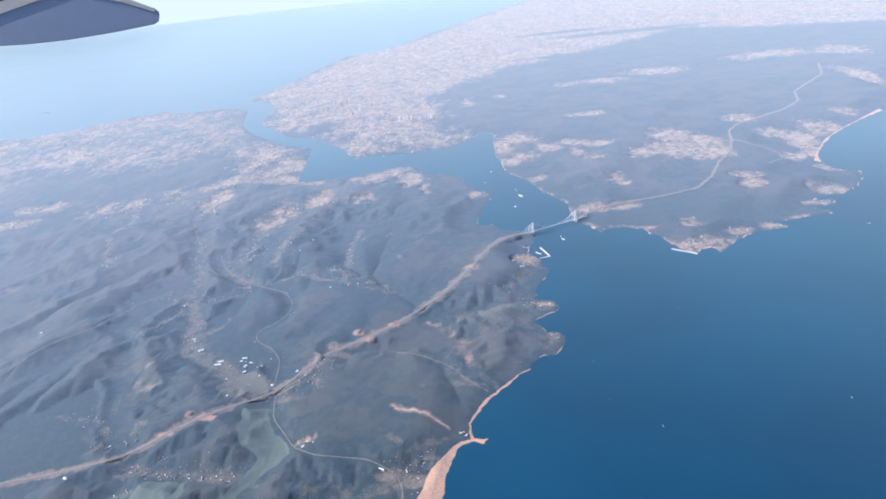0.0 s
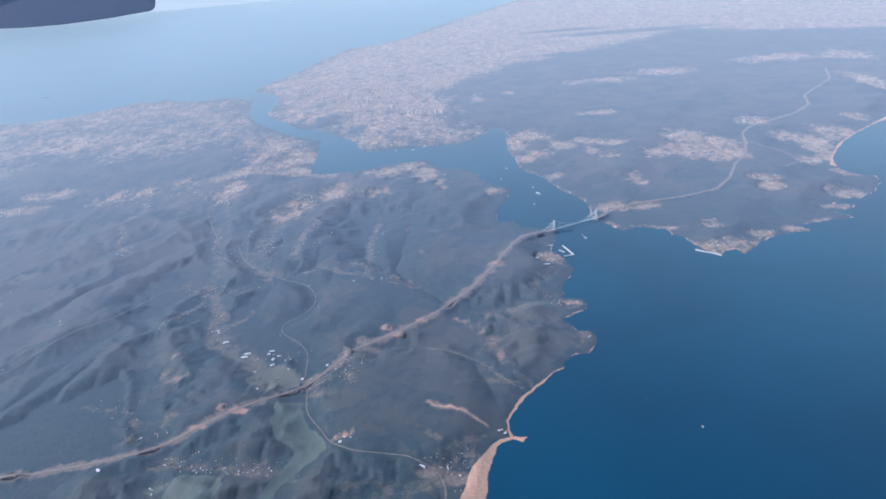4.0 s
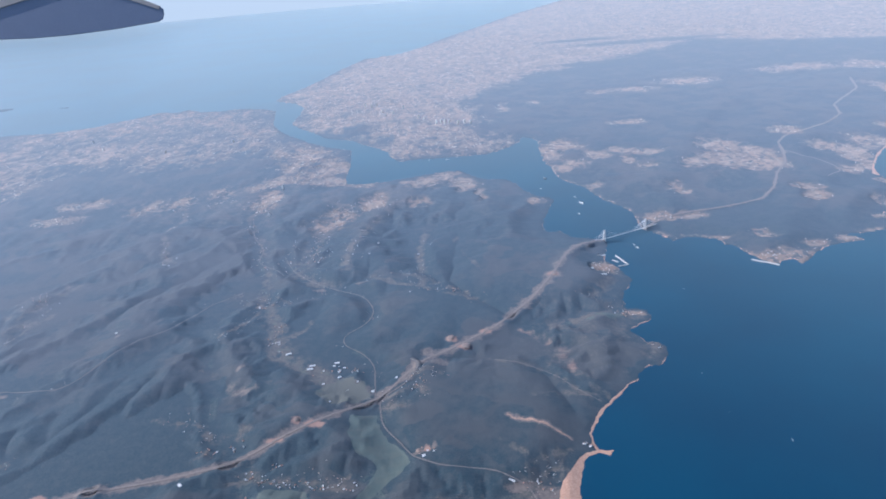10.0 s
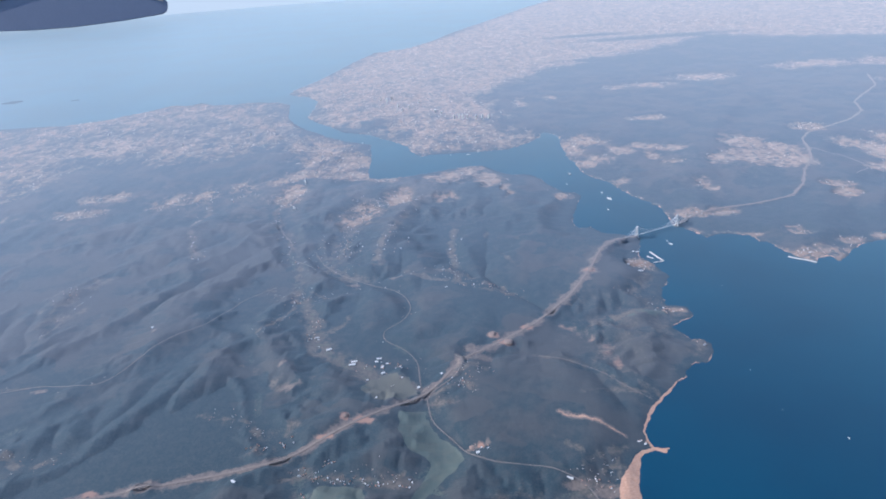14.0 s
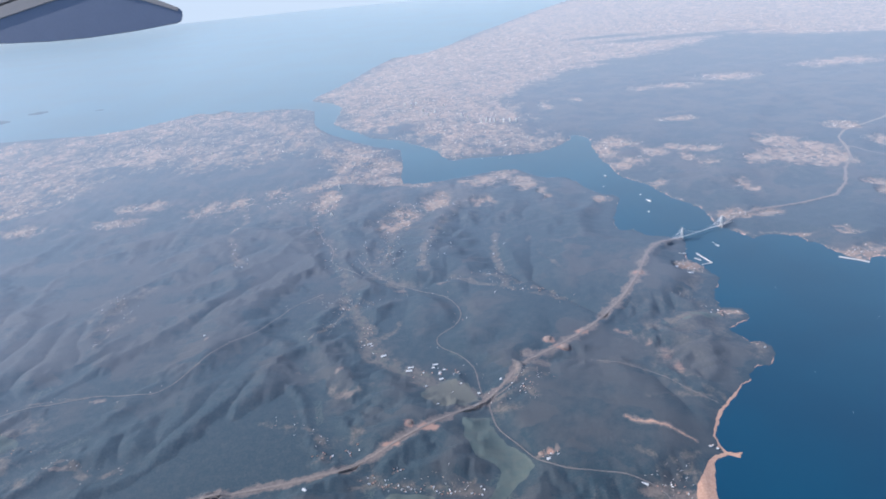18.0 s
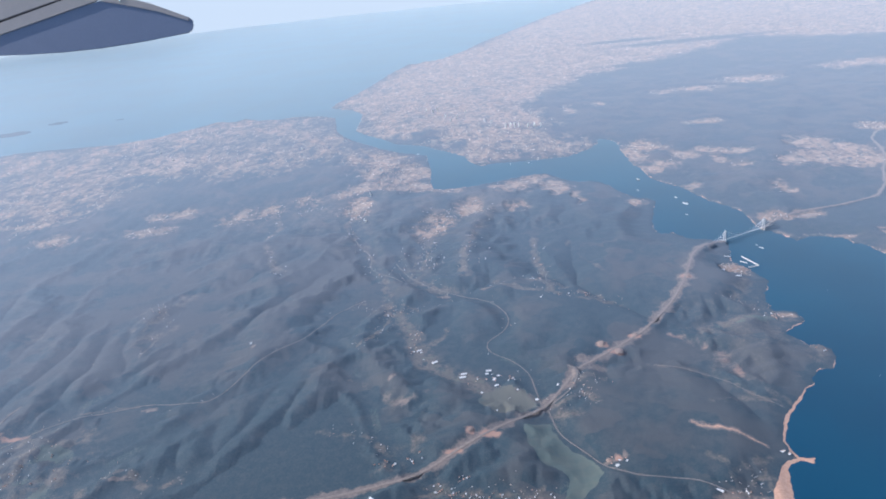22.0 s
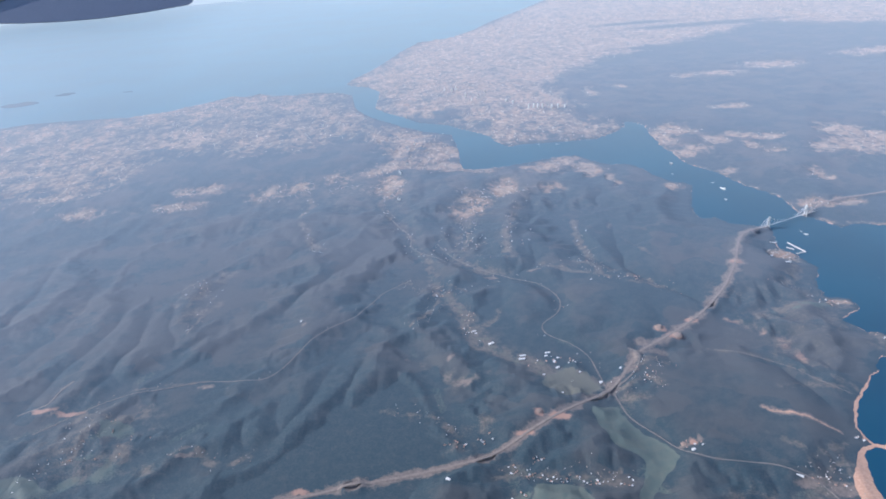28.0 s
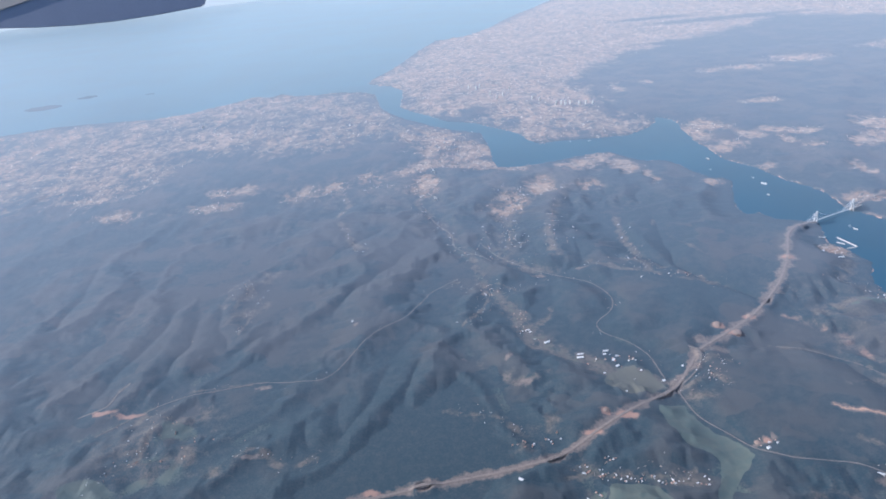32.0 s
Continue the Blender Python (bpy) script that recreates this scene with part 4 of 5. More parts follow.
def add_box(bm, cx, cy, cz, sx, sy, sz, taper=1.0, bevel=0.0):
    """A box about its middle; its top narrowed by taper."""
    v = [bm.verts.new((cx + x * sx / 2 * (taper if z > 0 else 1), cy + y * sy / 2 * (taper if z > 0 else 1), cz + z * sz / 2)) for z in (-1, 1) for x, y in ((-1, -1), (1, -1), (1, 1), (-1, 1))]
    for f in ((3, 2, 1, 0), (4, 5, 6, 7), (0, 1, 5, 4), (1, 2, 6, 5), (2, 3, 7, 6), (3, 0, 4, 7)):
        bm.faces.new([v[k] for k in f])
    return v


def beam(bm, a, c, ra, rc=None, sides=6):
    """A round bar from a to c."""
    rc = ra if rc is None else rc
    a, c = Vector(a), Vector(c)
    q = (c - a).to_track_quat("Z", "Y")
    lo, hi = [], []
    for k in range(sides):
        u = Vector((math.cos(2 * math.pi * k / sides), math.sin(2 * math.pi * k / sides), 0))
        lo.append(bm.verts.new(a + q @ (u * ra))), hi.append(bm.verts.new(c + q @ (u * rc)))
    for k in range(sides):
        n = (k + 1) % sides
        bm.faces.new((lo[k], lo[n], hi[n], hi[k]))
    bm.faces.new(lo[::-1]), bm.faces.new(hi)


# ---- roads, draped with a small crown ----
for (name, line, half, shoulder), pts in zip(ROADS, ROAD_LINES):
    bm = bmesh.new()
    rows = []
    for k, p in enumerate(pts):
        q = pts[min(k + 1, len(pts) - 1)] - pts[max(k - 1, 0)]
        side = np.array([-q[1], q[0]]) / (np.hypot(q[0], q[1]) + 1e-9)
        prof = [(-half, -0.3), (-half, 0.0), (-half * 0.08, 0.05), (half * 0.08, 0.05), (half, 0.0), (half, -0.3)]
        rows.append([bm.verts.new((p[0] + side[0] * o, p[1] + side[1] * o, p[2] + h)) for o, h in prof])
    for a, c in zip(rows[:-1], rows[1:]):
        for k in range(5):
            bm.faces.new((a[k], c[k], c[k + 1], a[k + 1]))
    ob = link_mesh(name, bm, MAT_ASPHALT if "way" in name else MAT_TRACK)
    tagged(ob, {"motorway": "dual carriageway motorway cut through wooded hills", "slip_road": "pale slip road beside the motorway", "lane": "narrow pale country lane through the woods"}[name], "road", kind="structure")


# ---- motorway viaducts over the hollows ----
def build_viaduct(cx, cy, long):
    pts = ROAD_LINES[0]
    near = np.hypot(pts[:, 0] - cx, pts[:, 1] - cy)
    k = int(near.argmin())
    mid_, ahead = Vector(pts[k]), Vector(pts[min(k + 2, len(pts) - 1)]) - Vector(pts[k - 2])
    turn = math.degrees(math.atan2(ahead.y, ahead.x))
    root = thing("viaduct", pose(mid_.x, mid_.y, mid_.z, 0, 0, turn), "pale concrete motorway viaduct over a hollow", "viaduct", "motorway viaducts")
    for s in (-1, 1):
        bm = bmesh.new()
        add_box(bm, 0, s * 0.5, -0.17, long, 0.78, 0.22)
        deck = part("deck", bm, MAT_PIER, root)
        bm = bmesh.new()
        add_box(bm, 0, s * 0.93, 0.06, long, 0.06, 0.22)
        part("parapet", bm, MAT_PIER, deck)
    count = int(long / 2.2)
    for n in range(count):
        x = (n + 0.5) / count * long - long / 2
        for s in (-0.5, 0.5):
            bm = bmesh.new()
            add_box(bm, x, s, -1.7, 0.28, 0.4, 3.0, 0.85)
            part("pier", bm, MAT_PIER, root)
        bm = bmesh.new()
        add_box(bm, x, 0, -0.36, 0.34, 1.5, 0.16)
        part("pier_cap", bm, MAT_PIER, root)


for v in VIADUCTS:
    build_viaduct(*v)


# ---- the bridge over the strait ----
def build_bridge():
    east, west = Vector((65, 578, 0)), Vector((109, 599, 0))
    ax = (west - east).normalized()
    side = Vector((-ax.y, ax.x, 0))
    root = thing("suspension_bridge", Matrix.Translation((*((east + west) / 2).xy, 0)), "white suspension bridge with two slender towers across the strait", "bridge")
    off = (east + west) / 2
    back = 13.0
    E, W = east - off, west - off
    bm = bmesh.new()
    half = 0.42
    ends = [E - ax * back, W + ax * back]
    for a, c in ((-half, -0.04), (0.04, half)):
        v = [bm.verts.new((p + side * s + Vector((0, 0, DECK + z)))) for p in ends for s, z in ((a, -0.08), (c, -0.08), (c, 0.10), (a, 0.10))]
        for k in range(4):
            n = (k + 1) % 4
            bm.faces.new((v[k], v[n], v[4 + n], v[4 + k]))
        bm.faces.new(v[3::-1]), bm.faces.new(v[4:])
    part("deck", bm, MAT_CONCRETE, root)
    for s in (-1, 1):
        bm = bmesh.new()
        beam(bm, ends[0] + side * s * half + Vector((0, 0, DECK + 0.22)), ends[1] + side * s * half + Vector((0, 0, DECK + 0.22)), 0.05, sides=4)
        part("parapet", bm, MAT_WHITE, root)
    top = 11.6
    for P in (E, W):
        tb = bmesh.new()
        add_box(tb, *P.xy, DECK - 0.4, 0.5, 3.6, 0.3)
        tower = part("tower", tb, MAT_WHITE, root, "white concrete A-shaped tower")
        tower.data.transform(Matrix.Translation(P) @ Matrix.Rotation(math.atan2(ax.y, ax.x), 4, "Z") @ Matrix.Translation(-P))
        for s in (-1, 1):
            bm = bmesh.new()
            beam(bm, P + side * s * 1.55 + Vector((0, 0, -0.5)), P + side * s * 0.30 + Vector((0, 0, top)), 0.52, 0.34, 8)
            part("leg", bm, MAT_WHITE, tower)
            bm = bmesh.new()
            add_box(bm, P.x + side.x * s * 1.8, P.y + side.y * s * 1.8, 0.1, 1.5, 1.5, 0.9, 0.8)
            part("foundation", bm, MAT_CONCRETE, tower)
        bm = bmesh.new()
        beam(bm, P + side * 0.6 + Vector((0, 0, top - 0.9)), P - side * 0.6 + Vector((0, 0, top - 0.9)), 0.2, sides=6)
        part("crossbeam", bm, MAT_WHITE, tower)
    for s in (-1, 1):
        # main cable in three runs
        bm = bmesh.new()
        pts = []
        for k in range(41):
            u = k / 40
            sag = DECK + 0.8 + (top - DECK - 0.8) * (2 * u - 1) ** 2
            pts.append(E.lerp(W, u) + side * s * (0.45 + 0.5 * (1 - (2 * u - 1) ** 2)) + Vector((0, 0, sag)))
        pts = [ends[0] - ax * 2 + side * s + Vector((0, 0, DECK))] + pts + [ends[1] + ax * 2 + side * s + Vector((0, 0, DECK))]
        for a, c in zip(pts[:-1], pts[1:]):
            beam(bm, a, c, 0.06, sides=4)
        part("main_cable", bm, MAT_CABLE, root)
        for P, sgn in ((E, 1), (W, -1)):
            for k in range(1, 12):
                for way, step in ((sgn, 1.45), (-sgn, 1.1)):
                    bm = bmesh.new()
                    beam(bm, P + side * s * 0.5 + Vector((0, 0, top - 0.4 - (11 - k) * 0.16)), P + ax * way * step * (k + 0.6) + side * s * half + Vector((0, 0, DECK + 0.1)), 0.028, sides=3)
                    part("stay_cable", bm, MAT_CABLE, root)
        for k in range(14, 27):
            u = k / 40
            q = E.lerp(W, u)
            sag = DECK + 0.8 + (top - DECK - 0.8) * (2 * u - 1) ** 2
            bm = bmesh.new()
            beam(bm, q + side * s * 0.93 + Vector((0, 0, sag)), q + side * s * half + Vector((0, 0, DECK + 0.1)), 0.02, sides=3)
            part("hanger", bm, MAT_CABLE, root)
    for P in (E - ax * 5, E - ax * 9, E - ax * 12.5, W + ax * 5, W + ax * 9, W + ax * 12.5):
        bm = bmesh.new()
        for s in (-0.6, 0.6):
            add_box(bm, *(P + side * s).xy, DECK / 2 - 0.3, 0.35, 0.35, DECK + 0.4)
        part("pier", bm, MAT_CONCRETE, root)


build_bridge()

# ---- the aircraft's wing tip, outsized and far off to fit the camera's view ----
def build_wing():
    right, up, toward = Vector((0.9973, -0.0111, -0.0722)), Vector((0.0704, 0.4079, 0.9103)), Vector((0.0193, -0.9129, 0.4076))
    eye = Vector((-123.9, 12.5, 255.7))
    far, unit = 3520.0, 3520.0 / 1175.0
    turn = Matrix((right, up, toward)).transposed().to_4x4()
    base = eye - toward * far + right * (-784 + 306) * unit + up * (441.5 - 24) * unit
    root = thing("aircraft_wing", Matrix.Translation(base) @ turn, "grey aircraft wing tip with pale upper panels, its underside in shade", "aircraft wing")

    def slab(name, outline, front, depth, mat, label="", rim=0.0):
        bm = bmesh.new()
        face = bm.faces.new([bm.verts.new((x * unit, y * unit, front)) for x, y in outline])
        bm.normal_update()
        if face.normal.z < 0:
            face.normal_flip()
        made = bmesh.ops.extrude_face_region(bm, geom=[face])
        for v in made["geom"]:
            if isinstance(v, bmesh.types.BMVert):
                v.co.z -= depth
        bmesh.ops.recalc_face_normals(bm, faces=bm.faces)
        if rim:
            bmesh.ops.bevel(bm, geom=[e for e in bm.edges if all(v.co.z > front - 1 for v in e.verts)], offset=rim, segments=3, affect="EDGES", profile=0.6)
        return part(name, bm, mat, root, label)

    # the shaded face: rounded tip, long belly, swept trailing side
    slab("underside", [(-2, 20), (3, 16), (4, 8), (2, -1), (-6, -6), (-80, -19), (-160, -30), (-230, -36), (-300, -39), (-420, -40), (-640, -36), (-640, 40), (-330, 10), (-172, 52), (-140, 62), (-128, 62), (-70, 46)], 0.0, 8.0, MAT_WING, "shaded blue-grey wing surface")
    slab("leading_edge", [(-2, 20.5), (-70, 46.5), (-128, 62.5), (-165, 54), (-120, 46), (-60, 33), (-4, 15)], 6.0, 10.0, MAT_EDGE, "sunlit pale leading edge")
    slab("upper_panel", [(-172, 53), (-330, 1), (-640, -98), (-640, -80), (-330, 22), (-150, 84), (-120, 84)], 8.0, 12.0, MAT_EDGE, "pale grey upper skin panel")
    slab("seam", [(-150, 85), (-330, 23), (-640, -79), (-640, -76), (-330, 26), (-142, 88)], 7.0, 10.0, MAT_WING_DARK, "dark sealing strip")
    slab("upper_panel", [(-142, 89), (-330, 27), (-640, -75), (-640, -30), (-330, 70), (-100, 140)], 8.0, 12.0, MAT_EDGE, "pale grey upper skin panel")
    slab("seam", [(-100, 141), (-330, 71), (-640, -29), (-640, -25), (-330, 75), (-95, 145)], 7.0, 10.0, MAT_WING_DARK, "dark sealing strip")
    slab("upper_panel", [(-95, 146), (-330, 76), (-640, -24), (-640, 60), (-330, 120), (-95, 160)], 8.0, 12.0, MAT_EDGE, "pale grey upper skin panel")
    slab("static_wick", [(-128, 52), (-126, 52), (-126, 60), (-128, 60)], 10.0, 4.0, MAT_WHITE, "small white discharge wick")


# sunlight on the upper skin is put into this paler tone
MAT_EDGE = material("sunlit_wing_skin", (0.46, 0.38, 0.34), 0.5, spec=0.4, grain=0.05, scale=0.01)
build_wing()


# ---- boats and ships ----
def hull_mesh(length, beam_, depth):
    """A hull with a pointed bow, flared sides and a square stern, about the water line."""
    bm = bmesh.new()
    rows = []
    for k in range(9):
        u = k / 8
        w = beam_ / 2 * (1 - max(0, (u - 0.62) / 0.38) ** 2.2) * (0.86 + 0.14 * min(1, u * 4))
        x = (u - 0.5) * length
        sheer = depth * (0.85 + 0.3 * max(0, u - 0.6))
        rows.append([bm.verts.new((x, -w, sheer)), bm.verts.new((x, -w * 0.8, -depth * 0.4)), bm.verts.new((x, w * 0.8, -depth * 0.4)), bm.verts.new((x, w, sheer))])
    for a, c in zip(rows[:-1], rows[1:]):
        for k in range(4):
            n = (k + 1) % 4
            bm.faces.new((a[k], c[k], c[n], a[n]))
    bm.faces.new(rows[0]), bm.faces.new(rows[-1][::-1])
    bmesh.ops.recalc_face_normals(bm, faces=bm.faces)
    return bm


def build_ship(x, y, turn, length, label, dark, group):
    root = thing("ship" if length > 3 else "boat", pose(x, y, 0.0, 0, 0, turn), label, "ship" if length > 3 else "boat", group)
    b, d = length * 0.2, length * 0.09
    part("hull", hull_mesh(length, b, d), MAT_HULL if dark else MAT_WHITE, root)
    bm = bmesh.new()
    add_box(bm, length * 0.02, 0, d * 0.92, length * 0.74, b * 0.78, d * 0.3, 0.97)
    part("deck", bm, MAT_WHITE, root)
    bm = bmesh.new()
    add_box(bm, -length * 0.34, 0, d * 1.9, length * 0.14, b * 0.72, d * 1.8, 0.9)
    add_box(bm, -length * 0.34, 0, d * 2.95, length * 0.10, b * 0.86, d * 0.35, 0.95)
    house = part("deckhouse", bm, MAT_WHITE, root)
    bm = bmesh.new()
    add_box(bm, -length * 0.262, 0, d * 2.3, length * 0.02, b * 0.6, d * 0.3)
    part("bridge_window", bm, MAT_GLASS, house)
    bm = bmesh.new()
    beam(bm, (-length * 0.40, 0, d * 2.8), (-length * 0.41, 0, d * 4.2), b * 0.16, b * 0.13, 8)
    part("funnel", bm, MAT_HULL, root)
    if length > 3:
        for k in range(4):
            bm = bmesh.new()
            add_box(bm, length * (-0.16 + 0.15 * k), 0, d * 1.2, length * 0.11, b * 0.6, d * 0.35, 0.94)
            part("hatch", bm, MAT_CONCRETE, root)
    bm = bmesh.new()
    beam(bm, (length * 0.4, 0, d), (length * 0.4, 0, d * 3.0), b * 0.05, b * 0.03, 5)
    part("mast", bm, MAT_WHITE, root)
    return root


for x, y, turn, length, dark in ((65, 684, 118, 7.5, False), (40, 777, 110, 6.0, True), (62, 705, 118, 3.2, False), (56, 653, 120, 3.6, False), (90, 559, 125, 4.2, False), (89, 566, 125, 2.2, False),
                                 (-101, 893, 95, 4.0, False), (-76, 889, 20, 4.5, False), (55, 546, 15, 8.0, False), (30, 740, 110, 3.0, False), (-230, 985, 120, 4.0, False)):
    build_ship(x, y, turn, length, "long white cargo ship lying in the strait" if length > 3 and not dark else "dark-hulled freighter under way in the strait" if dark else "small white ferry crossing the strait", dark, "ships in the strait")
for x, y, turn, length in ((100, 295, 95, 1.9), (209, 306, 100, 1.3), (77, 322, 60, 1.0), (351, 534, 170, 3.4), (103, 474, 140, 1.0), (76, 362, 40, 0.9), (150, 420, 70, 0.9)):
    build_ship(x, y, turn, length, "small white motor boat out on the open sea", False, "boats on the sea")


# ---- breakwaters of dumped rock ----
def build_breakwater(line, half, label):
    root = thing("breakwater", pose(line[0][0], line[0][1], 0), label, "breakwater")
    pts = [Vector((x - line[0][0], y - line[0][1], 0)) for x, y in line]
    for a, c in zip(pts[:-1], pts[1:]):
        bm = bmesh.new()
        d = (c - a).normalized()
        n = Vector((-d.y, d.x, 0))
        rows = []
        steps = max(3, int((c - a).length / 1.0))
        for k in range(steps + 1):
            p = a.lerp(c, k / steps)
            w = half * random.uniform(0.85, 1.15)
            rows.append([bm.verts.new(p + n * o * w + Vector((0, 0, h + random.uniform(-0.06, 0.06)))) for o, h in ((-1.7, -0.6), (-0.7, 0.55), (0.7, 0.6), (1.7, -0.6))])
        for r, q in zip(rows[:-1], rows[1:]):
            for k in range(3):
                bm.faces.new((r[k], q[k], q[k + 1], r[k + 1]))
        bm.faces.new(rows[0]), bm.faces.new(rows[-1][::-1])
        bmesh.ops.recalc_face_normals(bm, faces=bm.faces)
        part("rubble_mound", bm, MAT_ROCK, root)
        for k in range(int((c - a).length * 1.6)):
            p = a.lerp(c, random.random()) + n * random.choice((-1, 1)) * half * random.uniform(0.7, 1.4)
            bm = bmesh.new()
            bmesh.ops.create_icosphere(bm, subdivisions=1, radius=random.uniform(0.18, 0.4))
            for v in bm.verts:
                v.co *= random.uniform(0.75, 1.2)
                v.co += p + Vector((0, 0, 0.15))
            part("boulder", bm, MAT_ROCK, root)


build_breakwater([(67, 545), (73, 525), (64, 523)], 0.55, "pale rock breakwater with a bent arm")
build_breakwater([(62, 536), (66, 531)], 0.4, "short pale harbour mole")
build_breakwater([(176, 518), (182, 513), (187, 510), (193, 504)], 0.7, "curved pale rock breakwater sheltering a fishing harbour")


# ---- houses, sheds, tower blocks ----
def house_meshes(kind):
    """wall, roof and chimney of a house about its base; kind: 0 long, 1 square, 2 with a wing."""
    w, d, h = ((0.85, 0.5, 0.32), (0.6, 0.55, 0.42), (0.8, 0.5, 0.36))[kind]
    wall = bmesh.new()
    add_box(wall, 0, 0, h / 2 - 0.15, w, d, h + 0.3)
    if kind == 2:
        add_box(wall, w * 0.25, -d * 0.55, h / 2 - 0.15, w * 0.4, d * 0.6, h * 0.9 + 0.3)
    roof = bmesh.new()
    o = 0.06
    hip = 0.0 if kind != 1 else w * 0.25
    v = [roof.verts.new(p) for p in ((-w / 2 - o, -d / 2 - o, h), (w / 2 + o, -d / 2 - o, h), (w / 2 + o, d / 2 + o, h), (-w / 2 - o, d / 2 + o, h), (-w / 2 - o + hip, 0, h + d * 0.42), (w / 2 + o - hip, 0, h + d * 0.42))]
    for f in ((0, 1, 5, 4), (2, 3, 4, 5), (3, 0, 4), (1, 2, 5), (3, 2, 1, 0)):
        roof.faces.new([v[k] for k in f])
    stack = bmesh.new()
    add_box(stack, w * 0.22, d * 0.12, h + d * 0.42, 0.09, 0.09, 0.24)
    return wall, roof, stack


VARIANTS = []
for kind in range(3):
    for mats, words in (((MAT_RENDER, MAT_TILE), "cream-walled village house with a red clay tile roof"), ((MAT_WHITE, MAT_SHEET), "whitewashed village house with a pale metal roof")):
        root = thing("house", pose(0, 0, -60), words, "house", "village houses")
        wall, roof, stack = house_meshes(kind)
        part("wall", wall, mats[0], root)
        top = part("roof", roof, mats[1], root)
        part("chimney", stack, MAT_RENDER, top)
        VARIANTS.append(root)
# centre, half sizes, number
VILLAGES = [(-165, 388, 20, 9, 18), (-196, 294, 8, 4, 10), (-184, 287, 8, 3, 9), (-172, 285, 9, 3, 9), (-156, 282, 9, 3, 10), (-142, 280, 6, 4, 7), (-182, 298, 5, 3, 7), (-196, 274, 4, 6, 7), (-210, 318, 5, 5, 7), (-226, 316, 8, 4, 8), (-236, 496, 10, 8, 14), (-215, 446, 6, 22, 20), (-102, 300, 8, 5, 6), (-441, 330, 36, 26, 20), (-42, 271, 10, 4, 9),
            (-108, 366, 8, 9, 8), (51, 520, 12, 6, 14), (48, 441, 14, 6, 16), (198, 522, 17, 7, 22), (137, 620, 9, 6, 8), (-90, 492, 30, 3, 12), (-202, 600, 10, 30, 18), (-232, 590, 10, 40, 12),
            (-165, 590, 20, 30, 10), (-11, 300, 3, 2, 4), (57, 397, 5, 6, 5), (-120, 530, 16, 8, 5), (-445, 535, 16, 20, 8)]
fresh, count = [True] * len(VARIANTS), 0
for cx, cy, rx, ry, number in VILLAGES:
    for _ in range(number):
        a, r = random.uniform(0, 2 * math.pi), math.sqrt(random.random())
        x, y = cx + rx * r * math.cos(a), cy + ry * r * math.sin(a)
        z = height_at(x, y)
        if z < 0.25:
            continue
        k = random.choice((0, 0, 1, 2, 2, 3, 4, 4, 5))
        size = random.uniform(0.75, 1.3)
        m = pose(x, y, z, 0, 0, random.choice((20, 30, 110, 118, random.uniform(0, 180))))
        ob = VARIANTS[k] if fresh[k] else copy_thing(VARIANTS[k], m)
        fresh[k] = False
        ob.matrix_basis = m @ Matrix.Diagonal((size, size, size, 1))


def build_shed(x, y, turn, w, d, h):
    root = thing("warehouse", pose(x, y, height_at(x, y), 0, 0, turn), "long white sheet-roofed warehouse on a pale yard", "warehouse", "valley warehouses")
    bm = bmesh.new()
    add_box(bm, 0, 0, h / 2 - 0.3, w, d, h + 0.6)
    wall = part("wall", bm, MAT_WHITE, root)
    bm = bmesh.new()
    v = [bm.verts.new(p) for p in ((-w / 2 - 0.05, -d / 2 - 0.05, h), (w / 2 + 0.05, -d / 2 - 0.05, h), (w / 2 + 0.05, d / 2 + 0.05, h), (-w / 2 - 0.05, d / 2 + 0.05, h), (-w / 2 - 0.05, 0, h + d * 0.14), (w / 2 + 0.05, 0, h + d * 0.14))]
    for f in ((0, 1, 5, 4), (2, 3, 4, 5), (3, 0, 4), (1, 2, 5), (3, 2, 1, 0)):
        bm.faces.new([v[k] for k in f])
    part("roof", bm, MAT_SHEET, root)
    for k in (-0.25, 0.25):
        bm = bmesh.new()
        add_box(bm, k * w, -d / 2 - 0.012, h * 0.35, w * 0.16, 0.02, h * 0.7)
        part("roller_door", bm, MAT_CONCRETE, wall)


for x, y, turn, w, d, h in ((-180, 399, 8, 4.2, 1.3, 0.5), (-181, 395, 5, 4.4, 1.6, 0.6), (-163, 400.5, 4, 3.6, 1.3, 0.5), (-164.5, 397, 6, 2.2, 1.2, 0.5), (-160, 390, 60, 2.4, 1.4, 0.5), (-157, 394, 0, 2.0, 1.0, 0.4),
                            (-159, 383, 30, 2.6, 1.4, 0.5), (-169, 376, 10, 1.6, 0.9, 0.4), (-200, 416, 28, 4.0, 1.6, 0.6), (-211, 434, 10, 2.2, 0.9, 0.4), (-210, 431, 12, 1.8, 0.8, 0.4), (-135, 364, 20, 1.8, 1.6, 0.6),
                            (-146, 375, 20, 1.2, 0.8, 0.4), (-161, 352, 40, 1.0, 0.8, 0.4), (-232, 285, 140, 2.6, 1.3, 0.5), (-222, 315, 40, 1.5, 0.9, 0.4), (-120, 375, 70, 1.6, 1.2, 0.4), (-101, 296, 20, 1.8, 1.4, 0.6),
                            (-341, 456, 20, 1.6, 1.3, 0.7), (-12, 301, 0, 1.6, 0.9, 0.4), (-9, 299, 20, 1.4, 0.8, 0.4), (46, 501, 0, 5.0, 1.0, 0.5), (40, 517, 10, 2.4, 1.4, 0.5), (-55, 275, 150, 3.4, 0.7, 0.4)):
    build_shed(x, y, turn, w, d, h)


